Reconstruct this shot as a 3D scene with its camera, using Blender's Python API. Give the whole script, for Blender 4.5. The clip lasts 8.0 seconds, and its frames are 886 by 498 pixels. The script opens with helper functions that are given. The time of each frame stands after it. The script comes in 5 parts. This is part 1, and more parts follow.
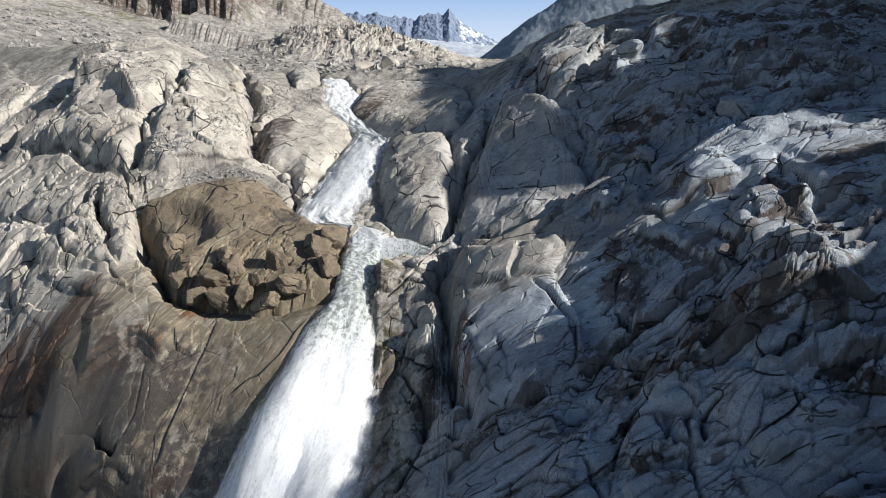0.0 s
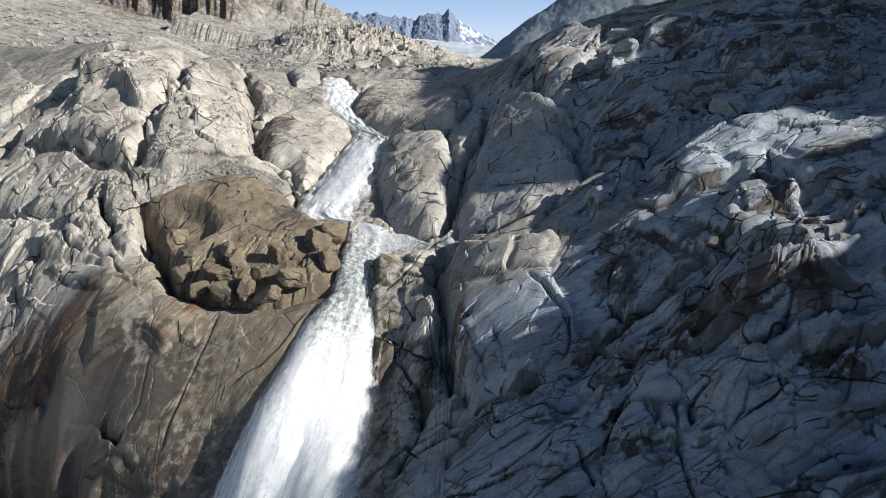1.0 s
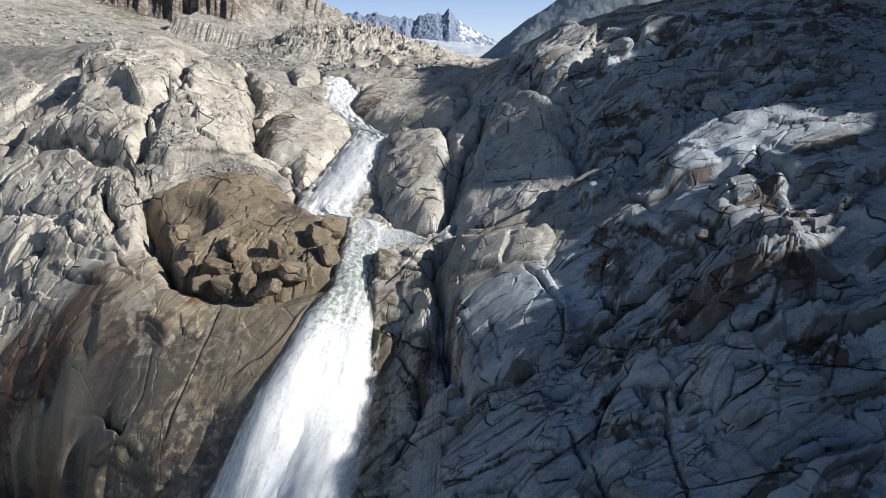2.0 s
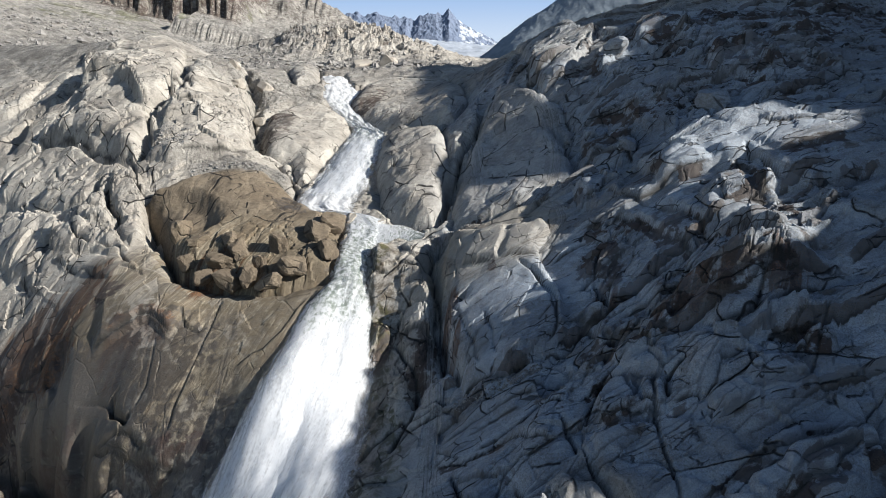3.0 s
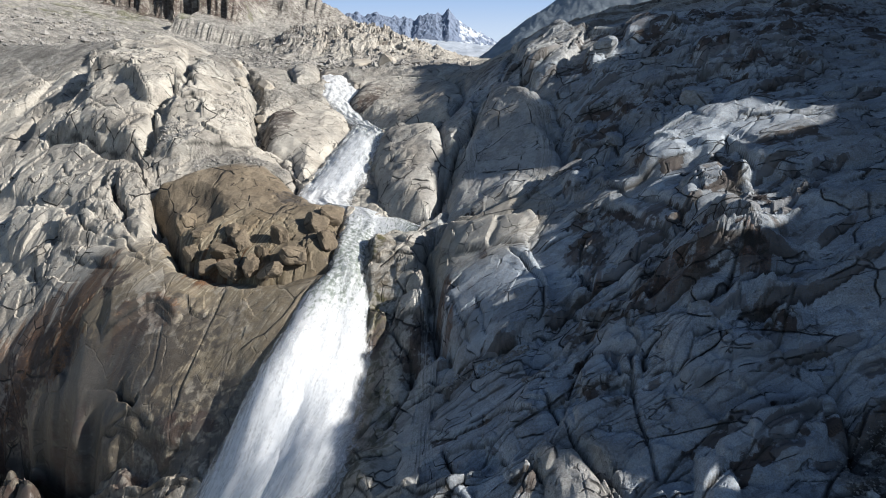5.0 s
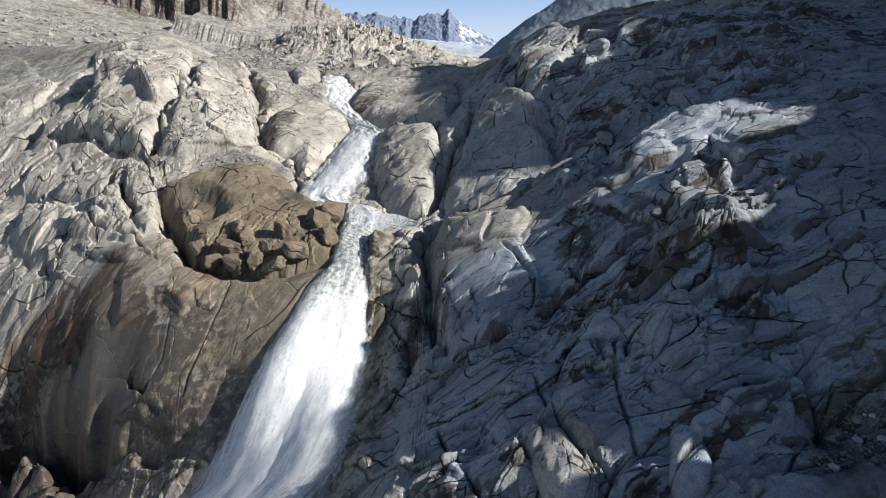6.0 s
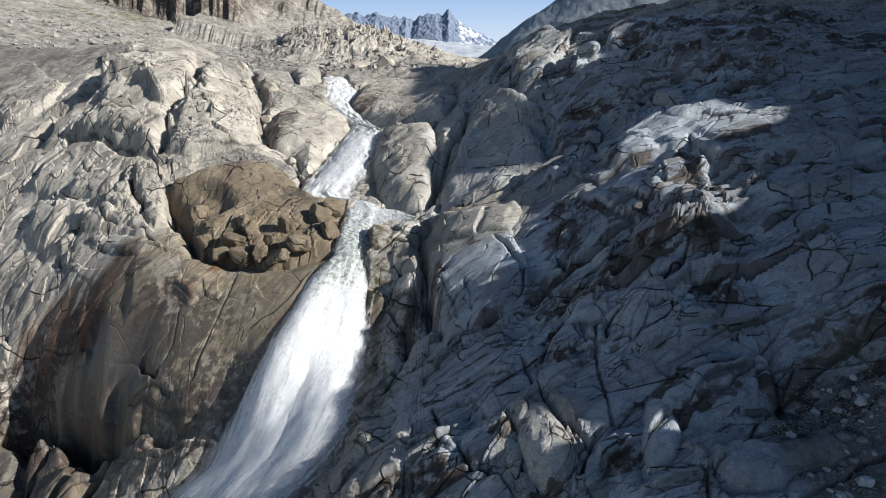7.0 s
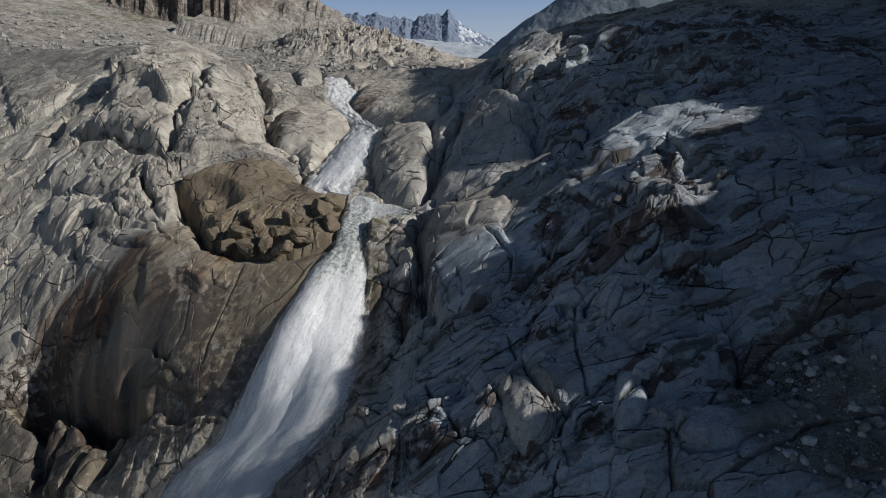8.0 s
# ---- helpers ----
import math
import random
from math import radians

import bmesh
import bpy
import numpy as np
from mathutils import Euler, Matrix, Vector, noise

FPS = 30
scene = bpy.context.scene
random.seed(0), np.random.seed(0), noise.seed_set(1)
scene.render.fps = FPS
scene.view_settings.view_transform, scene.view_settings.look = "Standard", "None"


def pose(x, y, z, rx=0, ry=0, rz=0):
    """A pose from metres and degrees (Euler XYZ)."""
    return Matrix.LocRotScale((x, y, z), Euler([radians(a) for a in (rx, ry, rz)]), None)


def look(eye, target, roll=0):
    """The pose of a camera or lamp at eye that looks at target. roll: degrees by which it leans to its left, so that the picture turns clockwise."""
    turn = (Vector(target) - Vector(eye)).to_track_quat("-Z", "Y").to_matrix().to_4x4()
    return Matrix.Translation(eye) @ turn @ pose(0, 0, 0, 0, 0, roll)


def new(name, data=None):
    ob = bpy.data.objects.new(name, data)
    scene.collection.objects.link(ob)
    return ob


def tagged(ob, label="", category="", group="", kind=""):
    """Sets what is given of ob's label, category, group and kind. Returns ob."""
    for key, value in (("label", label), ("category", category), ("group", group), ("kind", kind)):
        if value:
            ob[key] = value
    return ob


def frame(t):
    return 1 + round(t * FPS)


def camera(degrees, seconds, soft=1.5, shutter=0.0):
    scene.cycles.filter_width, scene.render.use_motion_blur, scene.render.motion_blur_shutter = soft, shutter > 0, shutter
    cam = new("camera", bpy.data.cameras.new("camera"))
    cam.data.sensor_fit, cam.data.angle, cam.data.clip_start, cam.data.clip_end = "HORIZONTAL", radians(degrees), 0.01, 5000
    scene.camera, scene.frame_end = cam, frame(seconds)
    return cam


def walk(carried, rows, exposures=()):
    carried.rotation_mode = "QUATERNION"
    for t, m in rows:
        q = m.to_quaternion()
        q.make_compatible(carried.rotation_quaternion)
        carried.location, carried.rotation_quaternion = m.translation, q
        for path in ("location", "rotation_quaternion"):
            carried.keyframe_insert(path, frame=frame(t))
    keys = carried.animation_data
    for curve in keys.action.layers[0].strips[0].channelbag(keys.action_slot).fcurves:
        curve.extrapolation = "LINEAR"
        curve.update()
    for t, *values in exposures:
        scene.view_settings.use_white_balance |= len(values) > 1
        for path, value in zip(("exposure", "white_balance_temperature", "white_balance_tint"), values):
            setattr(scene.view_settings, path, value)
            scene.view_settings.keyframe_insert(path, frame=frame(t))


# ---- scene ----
cam = camera(80.0, 8.0, soft=1.0)
TILT = -15.0
ROWS = [
    (0.0, 0.000, 0.000, 100.000),
    (0.5, 0.162, -1.121, 99.840),
    (1.0, 0.378, -2.184, 99.601),
    (1.5, 0.601, -3.180, 99.351),
    (3.0, 1.358, -6.219, 98.621),
    (3.5, 1.657, -7.062, 98.335),
    (4.0, 1.941, -8.030, 98.079),
    (4.5, 2.178, -9.163, 97.934),
    (6.0, 3.130, -15.117, 98.068),
    (6.5, 3.547, -17.687, 98.100),
    (7.0, 4.010, -20.772, 98.093),
    (7.5, 4.604, -23.942, 98.048),
    (8.0, 5.216, -27.942, 98.130),
]
walk(cam, [(t, pose(x, y, z, 90 + TILT, 0, 0)) for t, x, y, z in ROWS],
     exposures=[(0.0, 0.65, 6300, 9), (7.6, 0.65, 6300, 9), (7.8, 0.25, 6300, 9), (8.0, -0.2, 6300, 9)])

# ---- light ----
SUN_AZIMUTH, SUN_HEIGHT = 106.0, 27.0  # degrees clockwise from the y axis, degrees above the horizon
world = bpy.data.worlds.new("sky")
scene.world = world
world.use_nodes = True
sky = world.node_tree.nodes.new("ShaderNodeTexSky")
sky.sky_type, sky.sun_disc = "NISHITA", False
sky.sun_elevation, sky.sun_rotation = radians(SUN_HEIGHT), radians(SUN_AZIMUTH)
sky.altitude, sky.air_density, sky.dust_density = 2200, 1.0, 0.8
back = world.node_tree.nodes["Background"]
back.inputs["Strength"].default_value = 0.06
world.node_tree.links.new(sky.outputs["Color"], back.inputs["Color"])
sun = new("sun", bpy.data.lights.new("sun", "SUN"))
sun.data.energy, sun.data.angle, sun.data.color = 5.0, radians(0.53), (1.0, 0.95, 0.88)
sa, sh = radians(SUN_AZIMUTH), radians(SUN_HEIGHT)
sun.matrix_world = look((math.sin(sa) * math.cos(sh) * 400, math.cos(sa) * math.cos(sh) * 400, math.sin(sh) * 400), (0, 0, 0))

# ---- materials ----


class Nodes:
    """A short way to write a node material."""

    def __init__(self, name):
        self.mat = bpy.data.materials.new(name)
        self.mat.use_nodes = True
        self.tree = self.mat.node_tree
        self.bsdf = self.tree.nodes["Principled BSDF"]
        self.out = self.tree.nodes["Material Output"]
        self.place = self.tree.nodes.new("ShaderNodeTexCoord").outputs["Object"]

    def node(self, kind, **props):
        n = self.tree.nodes.new(kind)
        for key, value in props.items():
            setattr(n, key, value)
        return n

    def link(self, a, b):
        if isinstance(a, (int, float, tuple)):
            b.default_value = a
        else:
            self.tree.links.new(a, b)

    def attr(self, name):
        return self.node("ShaderNodeAttribute", attribute_name=name).outputs["Fac"]

    def mapped(self, scale=(1, 1, 1), turn=(0, 0, 0), source=None):
        """Turned first, then scaled."""
        v = source or self.place
        for key, value in (("Rotation", [radians(a) for a in turn]), ("Scale", scale)):
            m = self.node("ShaderNodeMapping")
            self.link(v, m.inputs["Vector"])
            m.inputs[key].default_value = value
            v = m.outputs["Vector"]
        return v

    def noise(self, scale, detail=6.0, rough=0.55, vector=None, distort=0.0):
        n = self.node("ShaderNodeTexNoise")
        self.link(vector or self.place, n.inputs["Vector"])
        n.inputs["Scale"].default_value, n.inputs["Detail"].default_value = scale, detail
        n.inputs["Roughness"].default_value, n.inputs["Distortion"].default_value = rough, distort
        return n.outputs["Fac"]

    def cracks(self, scale, vector=None):
        n = self.node("ShaderNodeTexVoronoi", feature="DISTANCE_TO_EDGE")
        self.link(vector or self.place, n.inputs["Vector"])
        n.inputs["Scale"].default_value = scale
        return n.outputs["Distance"]

    def ramp(self, v, a, b, lo=0.0, hi=1.0):
        n = self.node("ShaderNodeMapRange", interpolation_type="SMOOTHSTEP")
        self.link(v, n.inputs["Value"])
        for key, value in (("From Min", a), ("From Max", b), ("To Min", lo), ("To Max", hi)):
            n.inputs[key].default_value = value
        return n.outputs["Result"]

    def math(self, op, a, b=0.0):
        n = self.node("ShaderNodeMath", operation=op)
        self.link(a, n.inputs[0])
        self.link(b, n.inputs[1])
        return n.outputs[0]

    def mix(self, f, a, b):
        n = self.node("ShaderNodeMix", data_type="RGBA")
        for s, v in ((n.inputs[0], f), (n.inputs[6], a), (n.inputs[7], b)):
            self.link((*v, 1.0) if isinstance(v, tuple) else v, s)
        return n.outputs[2]

    def bump(self, height, distance, strength=1.0, base=None):
        n = self.node("ShaderNodeBump")
        n.inputs["Strength"].default_value, n.inputs["Distance"].default_value = strength, distance
        self.link(height, n.inputs["Height"])
        if base is not None:
            self.link(base, n.inputs["Normal"])
        return n.outputs["Normal"]


# the cool tints put the blue of open shade into the rock colour
def rock_material(name, pale, grey, dark, warm_streaks=0.7, rough=0.85, shade_cool=(0.31, 0.35, 0.395), shade_cool_pale=(0.48, 0.535, 0.59)):
    """Ice-polished gneiss: grain, blotches, lichen-dark stains, painted shade and run-off streaks."""
    n = Nodes(name)
    big = n.noise(0.09, 5, 0.6)
    mid = n.noise(0.6, 8, 0.62, distort=0.4)
    fine = n.noise(5.0, 6, 0.65)
    tan = n.attr("tan")
    col = n.mix(n.ramp(big, 0.35, 0.68), n.mix(tan, shade_cool, grey), n.mix(tan, shade_cool_pale, pale))
    col = n.mix(n.ramp(mid, 0.48, 0.75, 0, 0.3), col, dark)
    col = n.mix(n.ramp(fine, 0.42, 0.62, 0.0, 0.46), col, tuple(0.45 * c for c in grey))
    col = n.mix(n.ramp(n.noise(1.7, 7, 0.7), 0.52, 0.72, 0.0, 0.4), col, tuple(1.25 * c for c in pale))
    # streaks along the fall of the wall, and along the sheets of the other side
    wall = n.noise(1.0, 5, 0.6, n.mapped((0.035, 0.75, 0.05), (0, 0, -60)))
    sheet = n.noise(1.0, 5, 0.6, n.mapped((0.05, 0.5, 0.3), (0, 0, -12)))
    streak_zone = n.attr("streak")
    col = n.mix(n.math("MULTIPLY", n.ramp(wall, 0.42, 0.62), n.math("MULTIPLY", streak_zone, warm_streaks)), col, (0.2, 0.145, 0.085))
    col = n.mix(n.math("MULTIPLY", n.ramp(wall, 0.6, 0.47), n.math("MULTIPLY", streak_zone, 0.7)), col, (0.38, 0.33, 0.235))
    col = n.mix(n.math("MULTIPLY", streak_zone, 0.55), col, (0.14, 0.108, 0.066))
    thread = n.noise(1.0, 4, 0.6, n.mapped((0.05, 2.4, 0.06), (0, 0, -60)))
    col = n.mix(n.math("MULTIPLY", n.ramp(thread, 0.5, 0.62), n.math("MULTIPLY", streak_zone, 0.6)), col, (0.1, 0.076, 0.052))
    col = n.mix(n.math("MULTIPLY", n.ramp(thread, 0.46, 0.36), n.math("MULTIPLY", streak_zone, 0.6)), col, (0.46, 0.4, 0.29))
    col = n.mix(n.ramp(sheet, 0.5, 0.75, 0, 0.25), col, tuple(0.55 * c for c in grey))
    # weathered brown skin, rust, wet rock; wet also paints shade at the wall foot
    edge = n.math("MULTIPLY", n.ramp(mid, 0.25, 0.75, -0.35, 0.35), 1.0)
    skin = n.ramp(n.math("ADD", n.attr("brown"), edge), 0.35, 0.7)
    col = n.mix(n.math("MULTIPLY", skin, 0.85), col, n.mix(fine, (0.115, 0.09, 0.06), (0.21, 0.172, 0.118)))
    rust = n.ramp(n.math("ADD", n.attr("rust"), n.ramp(wall, 0.3, 0.7, -0.3, 0.45)), 0.4, 0.75)
    col = n.mix(n.math("MULTIPLY", rust, 0.85), col, n.mix(n.ramp(fine, 0.35, 0.7), (0.05, 0.026, 0.016), (0.2, 0.085, 0.03)))
    moss = n.ramp(n.math("ADD", n.attr("moss"), edge), 0.45, 0.75)
    col = n.mix(n.math("MULTIPLY", moss, 0.8), col, n.mix(fine, (0.045, 0.05, 0.015), (0.12, 0.11, 0.04)))
    wet_shaded = n.ramp(n.math("ADD", n.attr("wet_shaded"), edge), 0.4, 0.7)
    col = n.mix(n.math("MULTIPLY", wet_shaded, 0.75), col, (0.06, 0.052, 0.045))
    grit = n.attr("gravel")
    col = n.mix(grit, col, n.mix(n.ramp(n.noise(0.28, 9, 0.85), 0.36, 0.66), (0.12, 0.11, 0.096), (0.5, 0.475, 0.43)))
    col = n.mix(n.math("MULTIPLY", grit, n.ramp(n.noise(0.05, 9, 0.75), 0.46, 0.62, 0, 0.55)), col, (0.14, 0.13, 0.115))
    green = n.ramp(n.math("ADD", n.attr("grass"), n.ramp(n.noise(0.03, 6, 0.7), 0.2, 0.8, -0.5, 0.5)), 0.42, 0.6)
    col = n.mix(n.math("MULTIPLY", green, 0.75), col, n.mix(fine, (0.07, 0.08, 0.03), (0.14, 0.14, 0.06)))
    # dark rock together with shade painted under overhangs, in the cave and on flanks
    stain_shade = n.ramp(n.math("ADD", n.attr("dark"), n.math("ADD", edge, n.ramp(n.noise(0.35, 4, 0.6, n.mapped((0.6, 1.4, 1), (0, 0, -12))), 0.3, 0.7, -0.4, 0.35))), 0.42, 0.7)
    col = n.mix(n.math("MULTIPLY", stain_shade, 0.92), col, n.mix(fine, (0.03, 0.022, 0.02), (0.1, 0.064, 0.048)))
    # risers of the sheets coloured darker than their treads
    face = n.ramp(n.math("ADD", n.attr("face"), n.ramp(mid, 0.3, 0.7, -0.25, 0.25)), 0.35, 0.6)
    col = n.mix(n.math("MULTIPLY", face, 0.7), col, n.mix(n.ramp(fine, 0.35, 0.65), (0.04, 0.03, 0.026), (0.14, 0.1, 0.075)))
    col = n.mix(n.math("MULTIPLY", n.attr("soil"), 0.92), col, (0.028, 0.026, 0.022))
    chips = n.node("ShaderNodeTexVoronoi")
    n.link(n.mapped((0.7, 1.4, 1.2), (0, 0, -12)), chips.inputs["Vector"])
    chips.inputs["Scale"].default_value = 1.3
    tone = n.node("ShaderNodeSeparateColor")
    n.link(chips.outputs["Color"], tone.inputs[0])
    col = n.mix(n.ramp(tone.outputs[0], 0.5, 1.0, 0, 0.28), col, dark)
    # joints: a wide net and a close one, each broken off here and there
    sway = n.node("ShaderNodeVectorMath", operation="MULTIPLY_ADD")
    swirl = n.node("ShaderNodeTexNoise")
    n.link(n.place, swirl.inputs["Vector"])
    swirl.inputs["Scale"].default_value, swirl.inputs["Detail"].default_value = 0.35, 2
    n.link(swirl.outputs["Color"], sway.inputs[0])
    sway.inputs[1].default_value = (0.9, 0.9, 0.9)
    n.link(n.place, sway.inputs[2])
    bent = sway.outputs[0]
    side = n.ramp(tan, 0.3, 0.7)
    wide = n.mix(side, n.mapped((0.036, 0.22, 0.15), (0, 0, -14), bent), n.mapped((0.1, 0.075, 0.085), (0, 0, 25), bent))
    close = n.mix(side, n.mapped((0.13, 0.6, 0.4), (0, 0, -14), bent), n.mapped((0.34, 0.24, 0.28), (0, 0, 25), bent))
    for net, strength in ((wide, 0.3), (close, 0.2)):
        cell = n.node("ShaderNodeTexVoronoi")
        n.link(net, cell.inputs["Vector"])
        cell.inputs["Scale"].default_value = 1.0
        shade = n.node("ShaderNodeSeparateColor")
        n.link(cell.outputs["Color"], shade.inputs[0])
        col = n.mix(n.ramp(shade.outputs[0], 0.45, 0.95, 0, strength), col, dark)
        col = n.mix(n.math("MULTIPLY", n.ramp(shade.outputs[1], 0.6, 1.0, 0, strength), n.math("SUBTRACT", 1.0, skin)), col, n.mix(tan, shade_cool_pale, pale))
    thin = n.math("MULTIPLY", n.ramp(n.cracks(1.0, wide), 0.02, 0.004), n.ramp(n.noise(0.13, 4, 0.65), 0.46, 0.55))
    hair = n.math("MULTIPLY", n.ramp(n.cracks(1.0, close), 0.034, 0.008), n.ramp(n.noise(0.17, 4, 0.7), 0.52, 0.6))
    thin = n.math("MAXIMUM", thin, n.math("MULTIPLY", hair, 0.8))
    thin = n.math("MULTIPLY", thin, n.math("SUBTRACT", 1.0, n.math("MAXIMUM", grit, n.math("MULTIPLY", streak_zone, 0.8))))
    col = n.mix(n.math("MULTIPLY", thin, 0.92), col, (0.022, 0.02, 0.018))
    n.link(col, n.bsdf.inputs["Base Color"])
    n.link(n.math("SUBTRACT", rough, n.math("MULTIPLY", wet_shaded, 0.45)), n.bsdf.inputs["Roughness"])
    n.bsdf.inputs["Specular IOR Level"].default_value = 0.35
    h = n.math("ADD", n.math("MULTIPLY", mid, 0.45), n.math("MULTIPLY", n.noise(2.2, 8, 0.65), 0.45))
    
    h = n.math("ADD", h, n.math("MULTIPLY", n.math("ADD", wall, sheet), 0.5))
    h = n.math("ADD", h, n.math("MULTIPLY", n.math("MULTIPLY", grit, n.noise(3.5, 4, 0.8)), 1.5))
    h = n.math("ADD", h, n.math("ADD", n.math("MULTIPLY", tone.outputs[1], 0.12), n.math("MULTIPLY", n.noise(9.0, 5, 0.7), 0.16)))
    h = n.math("MULTIPLY", h, n.ramp(n.attr("polish"), 0, 1, 1.0, 0.3))
    h = n.math("SUBTRACT", h, n.math("MULTIPLY", thin, 0.7))
    n.link(n.bump(h, 0.5, 1.0), n.bsdf.inputs["Normal"])
    return n.mat


bedrock = rock_material("bedrock", (0.56, 0.52, 0.45), (0.36, 0.325, 0.275), (0.13, 0.118, 0.105))
knob_rock = rock_material("brown_rock", (0.31, 0.25, 0.175), (0.17, 0.132, 0.09), (0.05, 0.04, 0.032), shade_cool=(0.17, 0.132, 0.09), shade_cool_pale=(0.31, 0.25, 0.175))


def simple(name, a, b, scale, rough=0.9, bump=0.3, dist=0.3):
    n = Nodes(name)
    t = n.noise(scale, 8, 0.65)
    n.link(n.mix(n.ramp(t, 0.3, 0.7), a, b), n.bsdf.inputs["Base Color"])
    n.bsdf.inputs["Roughness"].default_value = rough
    n.link(n.bump(n.noise(scale * 2.5, 8, 0.7), dist, bump), n.bsdf.inputs["Normal"])
    return n.mat


stone_mat = simple("loose_stone", (0.17, 0.16, 0.15), (0.36, 0.34, 0.31), 2.0, 0.9, 0.5, 0.05)
tan_stone = simple("tan_stone", (0.27, 0.24, 0.2), (0.47, 0.42, 0.35), 0.8, 0.85, 0.5, 0.08)
pale_stone = simple("pale_stone", (0.34, 0.34, 0.33), (0.6, 0.59, 0.56), 1.2, 0.55, 0.5, 0.05)


def water_material(name, thick, soft):
    """White water: foam in strands, clear gaps, ragged open edges."""
    n = Nodes(name)
    uv = n.node("ShaderNodeCombineXYZ")
    n.link(n.attr("across"), uv.inputs[0])
    n.link(n.attr("down"), uv.inputs[1])
    v = uv.outputs[0]
    strand = n.noise(1.0, 5, 0.6, n.mapped((1.1, 0.2, 1), source=v), 0.8)
    clump = n.noise(1.0, 6, 0.62, n.mapped((0.9, 0.6, 1), source=v), 0.6)
    fine = n.noise(1.0, 4, 0.7, n.mapped((2.6, 1.5, 1), source=v), 0.8)
    froth = n.attr("froth")
    amount = n.math("ADD", n.math("ADD", n.math("MULTIPLY", strand, 0.4), n.math("MULTIPLY", clump, 0.55)), n.math("ADD", froth, n.math("MULTIPLY", fine, 0.3)))
    foam = n.ramp(amount, 0.54, 0.76)
    n.link(n.mix(foam, (0.24, 0.27, 0.235), (0.96, 0.965, 0.97)), n.bsdf.inputs["Base Color"])
    n.link(n.ramp(foam, 0, 1, 0.2, 0.85), n.bsdf.inputs["Roughness"])
    ripple = n.math("MULTIPLY", n.math("ADD", clump, n.math("MULTIPLY", fine, 0.5)), n.ramp(froth, 0.1, 0.45, 1.0, 0.25))
    n.link(n.bump(ripple, 0.25, 0.6), n.bsdf.inputs["Normal"])
    glow = n.node("ShaderNodeBsdfTranslucent")
    glow.inputs["Color"].default_value = (0.93, 0.95, 0.97, 1)
    white = n.node("ShaderNodeMixShader")
    n.link(n.math("MULTIPLY", foam, 0.42), white.inputs[0])
    n.link(n.bsdf.outputs[0], white.inputs[1])
    n.link(glow.outputs[0], white.inputs[2])
    clear = n.node("ShaderNodeBsdfTransparent")
    mixed = n.node("ShaderNodeMixShader")
    ragged = n.math("ADD", n.math("MULTIPLY", n.math("SUBTRACT", strand, 0.5), 1.2), n.math("MULTIPLY", n.math("SUBTRACT", fine, 0.5), 0.8))
    edge = n.math("ADD", n.attr("body"), ragged)
    n.link(n.ramp(edge, thick, thick + soft), mixed.inputs[0])
    n.link(clear.outputs[0], mixed.inputs[1])
    n.link(white.outputs[0], mixed.inputs[2])
    n.link(mixed.outputs[0], n.out.inputs["Surface"])
    return n.mat


white_water = water_material("white_water", 0.12, 0.7)
flung_water = water_material("flung_water", 0.3, 0.9)

# -- relief --
# The rock surface is a height over the plan (x, y), put together from tilted
# slabs, clefts, swells and broken zones.
SLABS = []


def slab(x, y, z, dip_x, dip_y, size):
    """A tilted rock face about (x, y)."""
    SLABS.append((x, y, z, dip_x, dip_y, size))


slab(60.0, -30.0, 35.3, 0.19, 0.33, 19.7)
slab(-60.0, -30.0, 7.9, 0.35, 0.16, 25.2)
slab(0.0, -30.0, 24.8, 0.20, 0.28, 20.8)
slab(40.0, -0.0, 41.1, 0.19, 0.47, 14.6)
slab(0.0, 10.0, 38.1, 0.27, 0.32, 12.8)
slab(80.0, 10.0, 55.2, 0.19, 0.54, 17.2)
slab(-45.0, 20.0, 17.1, 0.51, 0.21, 13.0)
slab(-20.0, 25.0, 35.3, 0.46, 0.27, 10.0)
slab(47.7, 32.1, 61.9, 0.06, 0.39, 6.7)
slab(32.0, 34.1, 61.9, 0.32, 0.41, 6.4)
slab(110.0, 40.0, 75.5, 0.06, 0.54, 18.1)
slab(15.7, 40.3, 59.9, 0.30, 0.48, 6.4)
slab(1.5, 42.4, 52.4, 0.53, 0.36, 7.0)
slab(53.9, 43.7, 69.1, 0.43, 0.66, 6.7)
slab(-25.0, 45.0, 36.9, 0.58, 0.42, 8.8)
slab(-100.0, 45.0, 7.8, 0.24, 0.54, 12.5)
slab(-70.0, 45.0, 15.2, 0.33, 0.46, 14.0)
slab(28.5, 46.3, 67.2, 0.63, 0.63, 5.2)
slab(41.0, 49.7, 74.0, -0.01, 1.09, 5.7)
slab(-10.2, 52.8, 48.3, 0.53, 0.33, 7.5)
slab(30.2, 57.5, 70.9, 0.61, 0.42, 6.0)
slab(-4.0, 58.0, 52.4, 0.26, 0.01, 5.5)
slab(67.0, 59.0, 82.8, 0.08, 0.48, 9.7)
slab(-110.0, 60.0, 13.2, 0.18, 0.61, 12.5)
slab(9.3, 60.5, 61.2, 0.52, 0.55, 7.5)
slab(-41.3, 64.7, 44.5, 0.54, 1.09, 10.0)
slab(-58.0, 71.0, 37.4, 0.60, 1.65, 5.0)
slab(19.7, 72.4, 73.1, 0.37, 0.62, 7.6)
slab(-1.9, 74.3, 63.1, 0.55, 0.72, 8.7)
slab(52.5, 75.3, 89.6, 0.24, 0.50, 11.0)
slab(-76.0, 78.0, 32.1, 0.49, 2.34, 5.0)
slab(-50.0, 78.0, 59.2, 0.30, 0.98, 5.5)
